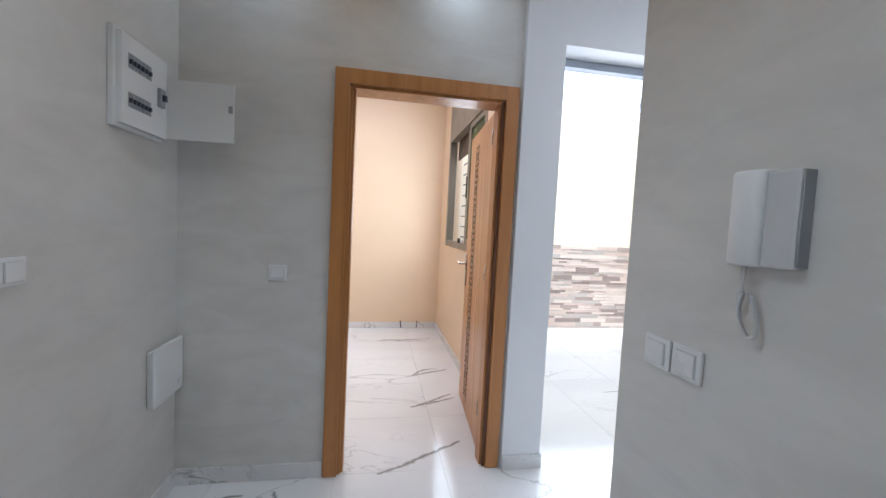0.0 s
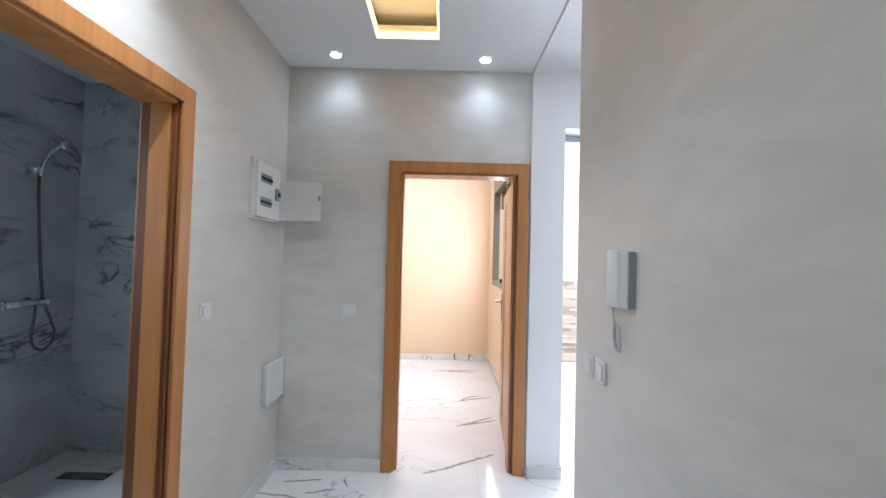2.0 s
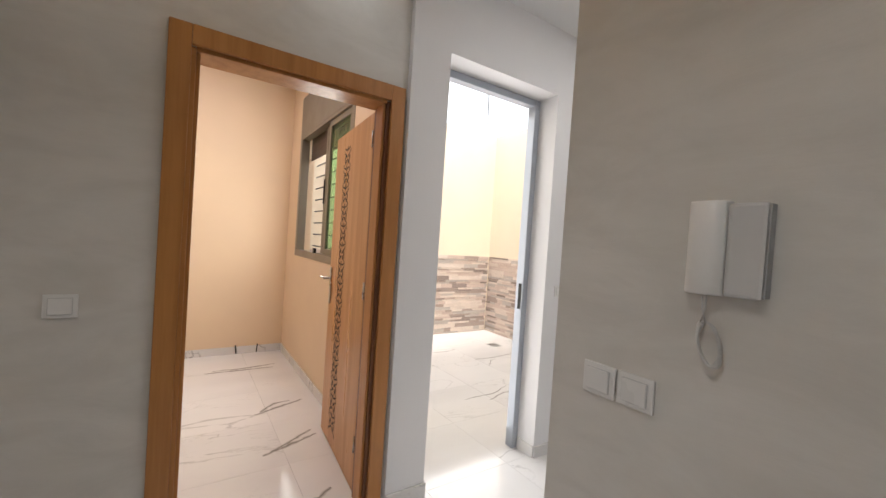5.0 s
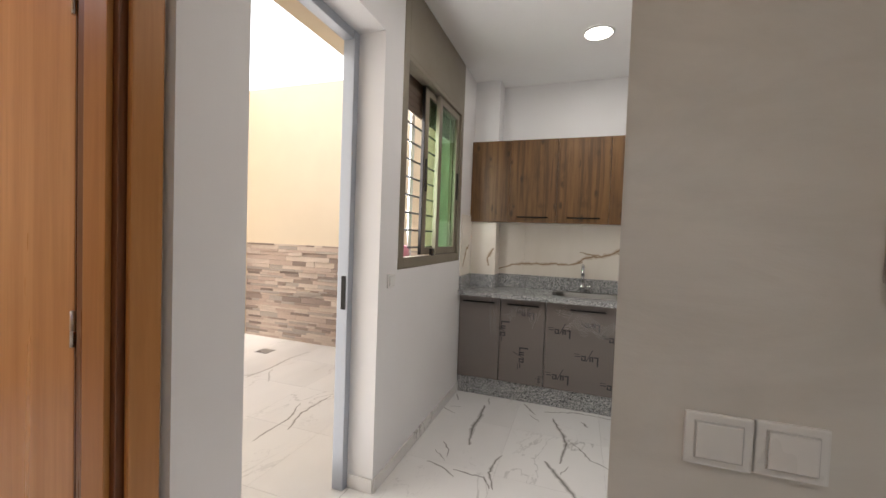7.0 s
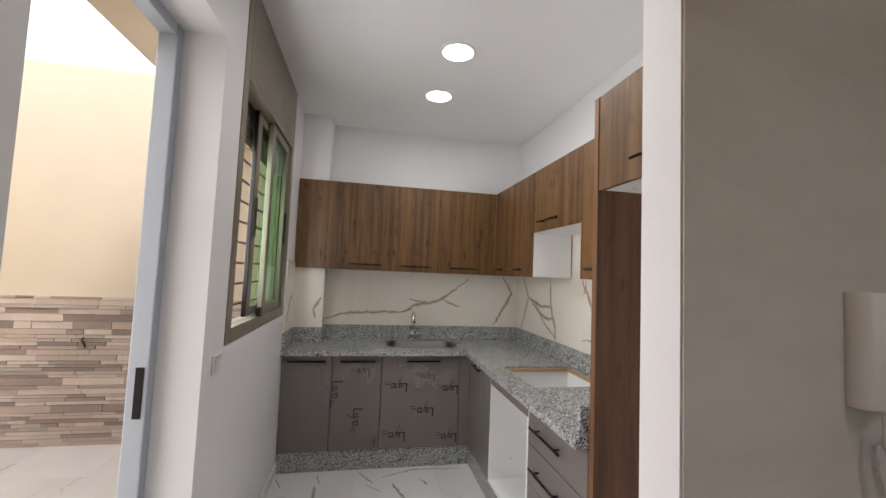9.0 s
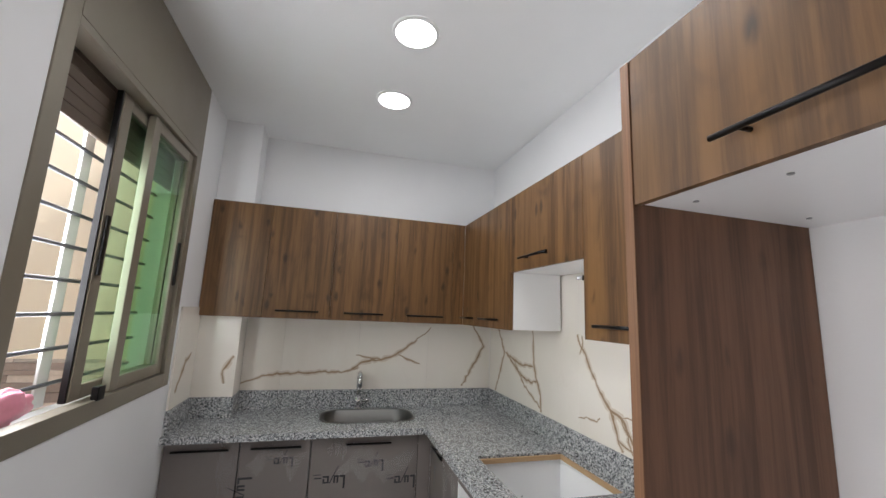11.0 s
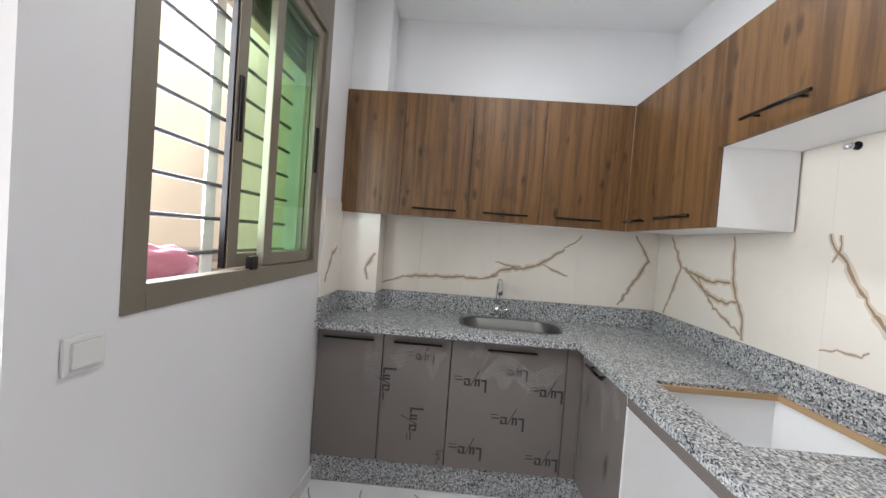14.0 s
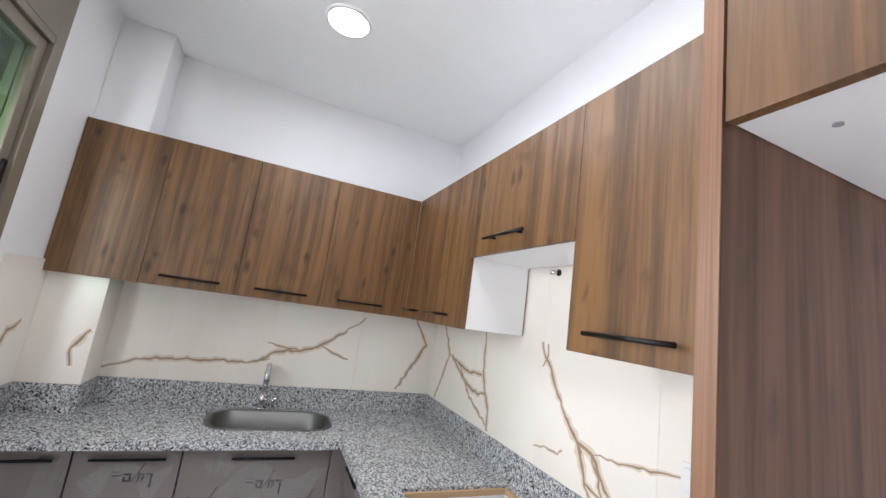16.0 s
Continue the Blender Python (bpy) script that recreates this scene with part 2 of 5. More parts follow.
CHROME = plain("chrome", (0.75, 0.76, 0.78), 0.08, 1.0, vary=0.02, bump=0)
ALU = plain("bronze-grey window aluminium", (0.235, 0.205, 0.16), 0.38, 0.25, vary=0.04, bump=0.02)
ALUGREY = plain("pale grey aluminium", (0.42, 0.46, 0.52), 0.4, 0.3, vary=0.04)
SHUTTER = plain("brown roller shutter", (0.10, 0.07, 0.05), 0.5)
PLASTIC = plain("white plastic", (0.74, 0.74, 0.73), 0.32, vary=0.02, bump=0.01)
CORD = plain("light grey cord", (0.58, 0.58, 0.57), 0.45, vary=0.03)
GREYPLASTIC = plain("grey plastic", (0.30, 0.31, 0.32), 0.4, vary=0.03)
BARGREY = plain("dark grey paint", (0.09, 0.09, 0.10), 0.4, vary=0.05)
PALEGREY = plain("pale grey plastic", (0.56, 0.56, 0.56), 0.4, vary=0.03)
DARKPLASTIC = plain("dark plastic", (0.05, 0.055, 0.08), 0.4)
CERAMIC = plain("white ceramic", (0.78, 0.78, 0.78), 0.1, vary=0.02, bump=0)
PINK = plain("pink plastic sheet", (0.78, 0.30, 0.40), 0.35, vary=0.12)
GREEN = glass("green window glass", (0.80, 0.95, 0.81), 0.3)
LED = glowing("lit lamp face", (1.0, 0.98, 0.95), 6.0)
SPOTLIT = glowing("lit spot face", (0.95, 0.98, 1.0), 12.0)
AMBER = glowing("amber light strip", (1.0, 0.58, 0.14), 1.9)
VIOLET = glowing("violet light strip", (0.55, 0.35, 1.0), 1.6)
STONE = [plain("strip stone " + word, c, 0.6, vary=0.2, grain=50, bump=0.3) for word, c in (
    ("cream", (0.68, 0.58, 0.51)), ("rose", (0.58, 0.465, 0.405)), ("brown", (0.37, 0.295, 0.26)), ("grey", (0.48, 0.425, 0.385)), ("umber", (0.29, 0.23, 0.205)))]
SOIL = plain("pale ground", (0.30, 0.26, 0.21), 0.95, vary=0.2)


# ---------------------------------------------------------------- building helpers
def block(bm, x0, y0, z0, x1, y1, z1, bevel=0.0, index=0):
    """A box, its edges rounded by bevel, added to bm."""
    vs = [bm.verts.new((x, y, z)) for x in (x0, x1) for y in (y0, y1) for z in (z0, z1)]
    faces = [bm.faces.new([vs[i] for i in loop]) for loop in ((0, 1, 3, 2), (4, 6, 7, 5), (0, 4, 5, 1), (2, 3, 7, 6), (0, 2, 6, 4), (1, 5, 7, 3))]
    for f in faces:
        f.material_index = index
    if bevel:
        edges = list({e for f in faces for e in f.edges})
        bmesh.ops.bevel(bm, geom=edges, offset=bevel, segments=2, profile=0.6, affect="EDGES", material=index)
    return bm


def box(x0, y0, z0, x1, y1, z1, bevel=0.0):
    return block(bmesh.new(), x0, y0, z0, x1, y1, z1, bevel)


def rod(bm, a, b, r, sides=10, r2=None):
    """A round bar from a to b, closed at both ends."""
    a, b = Vector(a), Vector(b)
    turn = (b - a).to_track_quat("Z", "Y").to_matrix()
    rings = []
    for at, rad in ((a, r), (b, r if r2 is None else r2)):
        rings.append([bm.verts.new(at + turn @ Vector((rad * math.cos(2 * math.pi * k / sides), rad * math.sin(2 * math.pi * k / sides), 0))) for k in range(sides)])
    for k in range(sides):
        f = bm.faces.new((rings[0][k], rings[0][(k + 1) % sides], rings[1][(k + 1) % sides], rings[1][k]))
        f.smooth = True
    bm.faces.new(rings[0][::-1])
    bm.faces.new(rings[1])
    return bm


def tube(bm, points, r, sides=8):
    """A round tube along points."""
    pts = [Vector(p) for p in points]
    rings = []
    for i, p in enumerate(pts):
        way = (pts[min(i + 1, len(pts) - 1)] - pts[max(i - 1, 0)]).normalized()
        side = way.cross(Vector((0.31, 0.2, 0.93))).normalized()
        up = side.cross(way)
        rings.append([bm.verts.new(p + r * (math.cos(2 * math.pi * k / sides) * side + math.sin(2 * math.pi * k / sides) * up)) for k in range(sides)])
    for a, b in zip(rings, rings[1:]):
        for k in range(sides):
            bm.faces.new((a[k], a[(k + 1) % sides], b[(k + 1) % sides], b[k])).smooth = True
    bm.faces.new(rings[0][::-1])
    bm.faces.new(rings[-1])
    return bm


def plate(outer, holes, to3, low, high, index=0):
    """A flat sheet with holes, given by loops of 2D points, as thick as from low to high; to3(u, v, w) places it."""
    bm = bmesh.new()
    edges = []
    for loop in (outer, *holes):
        vs = [bm.verts.new(to3(u, v, low)) for u, v in loop]
        edges += [bm.edges.new((vs[i - 1], vs[i])) for i in range(len(vs))]
    faces = [g for g in bmesh.ops.triangle_fill(bm, use_beauty=True, edges=edges)["geom"] if isinstance(g, bmesh.types.BMFace)]
    grown = bmesh.ops.extrude_face_region(bm, geom=faces)["geom"]
    shift = Vector(to3(0, 0, high)) - Vector(to3(0, 0, low))
    bmesh.ops.translate(bm, verts=[g for g in grown if isinstance(g, bmesh.types.BMVert)], vec=shift)
    bmesh.ops.recalc_face_normals(bm, faces=bm.faces[:])
    return bm


def rounded(u0, v0, u1, v1, r, steps=6):
    loop = []
    for cu, cv, a0 in ((u1 - r, v0 + r, -90), (u1 - r, v1 - r, 0), (u0 + r, v1 - r, 90), (u0 + r, v0 + r, 180)):
        for k in range(steps + 1):
            a = radians(a0 + 90 * k / steps)
            loop.append((cu + r * math.cos(a), cv + r * math.sin(a)))
    return loop


def mesh(name, bm, *mats):
    me = bpy.data.meshes.new(name)
    bm.normal_update()
    bm.to_mesh(me)
    bm.free()
    for m in mats:
        me.materials.append(m)
    return me


def thing(name, base, label, category, group=""):
    """An Empty at the base of a thing, to which part() adds meshes given in world places."""
    ob = new(name)
    ob.location = base
    ob.empty_display_size = 0.05
    return tagged(ob, label, category, group)


def part(name, bm, material, parent, label=""):
    """One mesh, given in world places, as a part of a thing or of a part."""
    ob = new(name, mesh(name, bm, *(material if isinstance(material, (list, tuple)) else (material,))))
    ob.parent = parent
    far = Vector((0, 0, 0))
    up = parent
    while up is not None:
        far += up.location
        up = up.parent
    ob.location = -far
    return tagged(ob, label)


def single(name, bm, material, label, category, group=""):
    """A thing that is one mesh."""
    return tagged(new(name, mesh(name, bm, *(material if isinstance(material, (list, tuple)) else (material,)))), label, category, group)


def setting(name, bm, material, label, category):
    return tagged(new(name, mesh(name, bm, *(material if isinstance(material, (list, tuple)) else (material,)))), label, category, kind="structure")


def wall(name, axis, low, high, u0, u1, z0, z1, openings, mat_low, mat_high, label, reveal=0):
    """A wall across axis "x" or "y" from low to high, along u, with openings (u0, u1, z0, z1) that go through it."""
    us = sorted({u0, u1, *(v for o in openings for v in o[:2])})
    zs = sorted({z0, z1, *(v for o in openings for v in o[2:])})
    solid = {}
    for i in range(len(us) - 1):
        for j in range(len(zs) - 1):
            cu, cz = (us[i] + us[i + 1]) / 2, (zs[j] + zs[j + 1]) / 2
            solid[i, j] = not any(o[0] < cu < o[1] and o[2] < cz < o[3] for o in openings)
    bm = bmesh.new()
    made = {}

    def vert(i, j, w):
        if (i, j, w) not in made:
            at = (high if w else low)
            made[i, j, w] = bm.verts.new((at, us[i], zs[j]) if axis == "x" else (us[i], at, zs[j]))
        return made[i, j, w]

    for (i, j), full in solid.items():
        if not full:
            continue
        for w in (0, 1):
            f = bm.faces.new([vert(i, j, w), vert(i + 1, j, w), vert(i + 1, j + 1, w), vert(i, j + 1, w)])
            f.material_index = w
        for di, dj, a, b in ((-1, 0, (0, 0), (0, 1)), (1, 0, (1, 0), (1, 1)), (0, -1, (0, 0), (1, 0)), (0, 1, (0, 1), (1, 1))):
            if not solid.get((i + di, j + dj), False):
                f = bm.faces.new([vert(i + a[0], j + a[1], 0), vert(i + b[0], j + b[1], 0), vert(i + b[0], j + b[1], 1), vert(i + a[0], j + a[1], 1)])
                f.material_index = reveal
    bmesh.ops.recalc_face_normals(bm, faces=bm.faces[:])
    return setting(name, bm, (mat_low, mat_high), label, "wall")


# ---------------------------------------------------------------- structure
setting("ground", box(-40, -40, -0.32, 40, 40, -0.12), SOIL, "pale bare ground around the house", "ground")
wall("wall_hall_west", "x", -0.87, -0.72, -2.2, 2.58, 0, 2.95, [(0.50, 1.33, 0, 2.09)], BATH, PLASTER, "grey trowelled plaster wall with a bathroom doorway")
wall("wall_hall_north", "y", 2.42, 2.57, -0.72, 0.985, 0, 3.3, [(0.06, 0.91, 0, 2.07)], PLASTER, PEACH, "grey plaster wall with the bedroom doorway")
wall("wall_court", "y", 2.385, 2.57, 0.985, 4.35, 0, 3.05, [(1.213, 2.06, 0, 2.385), (2.30, 3.435, 1.185, 2.785)], WHITE, BEIGE, "white wall with the courtyard door and kitchen window")
partition = plate([(0.972, -2.2), (1.072, -2.2), (1.072, 1.338), (0.953, 1.362), (0.972, 1.0)], [], lambda u, v, w: (u, v, w), 0, 2.95)
for f in partition.faces:
    f.material_index = 0 if f.normal.x < -0.7 else 1
bmesh.ops.bevel(partition, geom=[e for e in partition.edges if abs(e.verts[0].co.z - e.verts[1].co.z) > 2 and e.verts[0].co.y > 0], offset=0.004, segments=2, affect="EDGES")
setting("wall_intercom", partition, (PLASTER, WHITE), "grey plaster partition that carries the intercom", "wall")
wall("wall_kitchen_south", "y", 0.21, 0.36, 1.06, 4.18, 0, 2.95, [], WHITE, WHITE, "white painted kitchen wall behind the cabinets")
wall("wall_kitchen_east", "x", 4.03, 4.18, 0.36, 2.385, 0, 2.95, [], WHITE, WHITE, "white painted kitchen wall above the sink")
wall("wall_hall_south", "y", -2.35, -2.2, -0.87, 1.06, 0, 2.95, [], PLASTER, PLASTER, "grey plaster wall at the hall's end")
wall("wall_bath_north", "y", 2.58, 2.70, -2.45, -0.72, 0, 3.3, [], BATH, PEACH, "grey marble tiled shower wall")
# The opening is added out of view so sky light brightens the bathroom.
wall("wall_bath_west", "x", -2.45, -2.30, -0.35, 2.58, 0, 2.95, [(-0.1, 0.9, 1.2, 2.4)], BATH, BATH, "grey marble tiled bathroom wall")
wall("wall_bath_south", "y", -0.35, -0.20, -2.30, -0.87, 0, 2.95, [], BATH, BATH, "grey marble tiled bathroom wall")
wall("wall_bedroom_east", "x", 1.07, 1.213, 2.57, 5.63, 0, 3.3, [(3.42, 4.96, 1.165, 2.775)], PEACH, BEIGE, "peach bedroom wall with a sliding window")
wall("wall_bedroom_north", "y", 5.42, 5.57, -2.45, 1.07, 0, 3.3, [], PEACH, PEACH, "peach painted bedroom wall")
wall("wall_bedroom_west", "x", -2.45, -2.30, 2.70, 5.42, 0, 3.3, [], PEACH, PEACH, "peach painted bedroom wall")
wall("wall_court_east", "x", 4.20, 4.35, 2.57, 5.63, 0, 3.13, [], BEIGE, BEIGE, "cream rendered courtyard wall open to the sky")
wall("wall_court_north", "y", 5.48, 5.63, 1.213, 4.20, 0, 3.13, [], BEIGE, BEIGE, "cream rendered courtyard wall open to the sky")
setting("wall_column", box(3.83, 2.155, 0, 4.03, 2.385, 2.80, 0.004), WHITE, "white boxed column in the kitchen corner", "column")
setting("beam", box(0.985, 1.364, 2.768, 1.19, 2.385, 2.93, 0.004), CEIL, "white ceiling beam between hall and kitchen", "beam")
setting("eaves", box(1.213, 2.57, 2.58, 4.20, 3.02, 2.78, 0.006), BEIGE, "cream rendered slab over the courtyard door", "eaves")

setting("ceiling", plate([(-0.72, -2.2), (0.9845, -2.2), (0.9845, 2.42), (-0.72, 2.42)], [[(-0.045, 0.9), (0.33, 0.9), (0.33, 2.04), (-0.045, 2.04)]],
                         lambda u, v, w: (u, v, w), 2.785, 2.87), CEIL, "white hall ceiling with a lit recess", "ceiling")
setting("ceiling_recess", box(-0.25, 0.7, 2.94, 0.53, 2.24, 2.98), CEIL, "white top of the hall ceiling recess", "ceiling")
bm = bmesh.new()
block(bm, -0.80, -2.3, 2.875, -0.25, 2.5, 2.98); block(bm, 0.53, -2.3, 2.875, 0.985, 2.5, 2.98)
block(bm, -0.25, -2.3, 2.875, 0.53, 0.7, 2.98); block(bm, -0.25, 2.24, 2.875, 0.53, 2.5, 2.98)
setting("ceiling_cove", bm, CEIL, "white sides of the hall ceiling recess", "ceiling")
bm = bmesh.new()
block(bm, -0.046, 0.9, 2.79, -0.036, 2.04, 2.825); block(bm, 0.321, 0.9, 2.79, 0.331, 2.04, 2.825)
block(bm, -0.036, 2.031, 2.79, 0.321, 2.041, 2.825); block(bm, -0.036, 0.899, 2.79, 0.321, 0.909, 2.825)
single("recess_light_strip", bm, AMBER, "amber light strip round the hall ceiling recess", "light strip")
setting("ceiling_kitchen", box(1.06, 0.30, 2.80, 4.10, 2.44, 2.93), CEIL, "smooth white kitchen ceiling", "ceiling")
setting("ceiling_bath", box(-2.40, -0.3, 2.70, -0.80, 2.64, 2.80), CEIL, "white bathroom ceiling", "ceiling")
setting("ceiling_bedroom", plate([(-2.4, 2.5), (1.14, 2.5), (1.14, 5.5), (-2.4, 5.5)], [[(-1.2, 3.1), (0.50, 3.1), (0.50, 5.04), (-1.2, 5.04)]],
                                 lambda u, v, w: (u, v, w), 3.10, 3.16), CEIL, "white bedroom ceiling with a recess", "ceiling")
setting("ceiling_bedroom_top", box(-2.4, 2.5, 3.26, 1.14, 5.5, 3.32), CEIL, "white top of the bedroom ceiling recess", "ceiling")
bm = bmesh.new()
for x0, y0, x1, y1 in ((-1.2, 5.025, 0.50, 5.04), (-1.2, 3.1, 0.50, 3.115), (-1.2, 3.115, -1.185, 5.025), (0.485, 3.115, 0.50, 5.025)):
    block(bm, x0, y0, 3.165, x1, y1, 3.20)
single("bedroom_light_strip", bm, VIOLET, "violet light strip in the bedroom ceiling recess", "light strip")

# ---------------------------------------------------------------- doors and windows
def door_case(name, axis, face, back, u0, u1, top, label):
    """Wooden trim on a wall's face and a lining through the opening; u0, u1 and top are the clear opening."""
    case = tagged(thing(name, (face, (u0 + u1) / 2, 0) if axis == "x" else ((u0 + u1) / 2, face, 0), label, "door"), kind="structure")
    s = 1 if back > face else -1

    def at(u_a, d_a, z_a, u_b, d_b, z_b, bevel):
        lo, hi = sorted((d_a, d_b))
        return box(lo, u_a, z_a, hi, u_b, z_b, bevel) if axis == "x" else box(u_a, lo, z_a, u_b, hi, z_b, bevel)

    for side in (0, 1):
        a, b = ((u0 - 0.078, u0 - 0.004), (u1 + 0.004, u1 + 0.078))[side]
        part("trim", at(a, face - s * 0.018, 0.0, b, face - s * 0.001, top + 0.078, 0.004), OAK, case)
        part("trim", at(a, back + s * 0.001, 0.0, b, back + s * 0.016, top + 0.078, 0.004), OAK, case)
        a, b = ((u0 - 0.012, u0 + 0.012), (u1 - 0.012, u1 + 0.012))[side]
        # Bedroom hinge-side jamb is darker: its shade is put into the colour.
        part("jamb", at(a, face + s * 0.002, 0.0, b, back - s * 0.002, top, 0.003), OAKDARKSHADE if axis == "x" or side else OAK, case)
        a, b = ((u0 + 0.012, u0 + 0.026), (u1 - 0.026, u1 - 0.012))[side]
        part("stop", at(a, face + s * 0.02, 0.0, b, face + s * 0.10, top - 0.012, 0.002), OAK, case)
    part("head_trim", at(u0 - 0.004, face - s * 0.018, top + 0.002, u1 + 0.004, face - s * 0.001, top + 0.078, 0.004), OAK, case)
    part("head_lining", at(u0 + 0.012, face + s * 0.002, top - 0.012, u1 - 0.012, back - s * 0.002, top + 0.012, 0.003), OAK, case)
    return case


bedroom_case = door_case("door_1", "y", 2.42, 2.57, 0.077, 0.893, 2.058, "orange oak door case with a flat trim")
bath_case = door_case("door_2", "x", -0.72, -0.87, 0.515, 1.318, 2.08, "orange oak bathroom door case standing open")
part("strike_plate", box(-0.80, 1.303, 0.96, -0.775, 1.3075, 1.10, 0.001), BLACK, bath_case, "dark metal strike plate")

# open bedroom leaf, swung inwards against the window wall
leaf_door = thing("bedroom_door", (0.905, 2.60, 0.006), "light oak bedroom door standing open, with carved strip", "door")
leaf_turn = Matrix.Translation((0.893, 2.60, 0)) @ Matrix.Rotation(radians(-4.2), 4, "Z")


def on_leaf(bm):
    bmesh.ops.transform(bm, matrix=leaf_turn, verts=bm.verts[:])
    return bm


part("leaf", on_leaf(box(0, 0, 0.008, 0.04, 0.775, 2.052, 0.002)), OAKLEAF, leaf_door)
part("hinge_edge", on_leaf(box(0.001, -0.005, 0.008, 0.039, -0.0005, 2.045)), OAKDARKSHADE, leaf_door, "dark brown lipped edge")
bm = bmesh.new()


def petal(bm, cu, cz, length, width, angle, steps=5):
    """A pointed lens shape on the leaf's face."""
    c, s = math.cos(angle), math.sin(angle)
    loop = [(-length / 2 + length * k / steps, width / 2 * math.sin(math.pi * k / steps)) for k in range(steps + 1)]
    loop += [(length / 2 - length * k / steps, -width / 2 * math.sin(math.pi * k / steps)) for k in range(1, steps)]
    low = [bm.verts.new((-0.0012, 0.492 + 1.9 * (cu - 0.508 + u * c - v * s), cz + u * s + v * c)) for u, v in loop]
    bm.faces.new(low)


for k in range(15):
    zc = 0.15 + k * 0.1235
    for q in range(4):
        a = math.pi / 4 + q * math.pi / 2
        petal(bm, 0.508 + 0.021 * math.cos(a), zc + 0.030 * math.sin(a), 0.045, 0.015, math.atan2(0.03 * math.sin(a), 0.021 * math.cos(a)))
    for q in (-1, 1):
        petal(bm, 0.508 + q * 0.027, zc, 0.050, 0.011, math.pi / 2)
        petal(bm, 0.508 + q * 0.020, zc + 0.0617, 0.036, 0.012, q * 0.5)
        petal(bm, 0.508 + q * 0.036, zc + 0.045, 0.034, 0.008, math.pi / 2 - q * 0.25)
        petal(bm, 0.508 + q * 0.036, zc - 0.045, 0.034, 0.008, math.pi / 2 + q * 0.25)
    petal(bm, 0.508, zc + 0.0617, 0.05, 0.012, math.pi / 2)
part("fretwork", on_leaf(bm), FRET, leaf_door, "dark carved arabesque strip")
handle = part("handle_plate", on_leaf(box(-0.008, 0.715, 0.905, -0.0005, 0.751, 1.155, 0.003)), STEEL, leaf_door, "dark steel long plate")
bm = bmesh.new()
rod(bm, (-0.005, 0.733, 1.08), (-0.055, 0.733, 1.08), 0.009)
rod(bm, (-0.05, 0.725, 1.08), (-0.05, 0.84, 1.078), 0.008)
part("lever", on_leaf(bm), STEEL, handle)
for z in (0.22, 1.05, 1.86):
    bm = bmesh.new()
    rod(bm, (-0.004, -0.004, z), (-0.004, -0.004, z + 0.09), 0.006)
    part("hinge", on_leaf(bm), STEEL, leaf_door)

# courtyard doorway: metal frame of a sliding door
court_door = tagged(thing("door_3", (1.64, 2.56, 0), "pale grey aluminium courtyard door frame, slid open", "door"), kind="structure")
part("frame", box(2.012, 2.535, 0.0, 2.058, 2.60, 2.383, 0.004), ALUGREY, court_door)
part("frame", box(1.2145, 2.56, 0.0, 1.23, 2.60, 2.383, 0.004), ALUGREY, court_door)
part("frame_head", box(1.2305, 2.54, 2.338, 2.0115, 2.60, 2.383, 0.004), ALUGREY, court_door)
part("latch", box(2.0085, 2.548, 0.96, 2.0115, 2.574, 1.135, 0.001), BLACK, court_door, "black recessed latch")


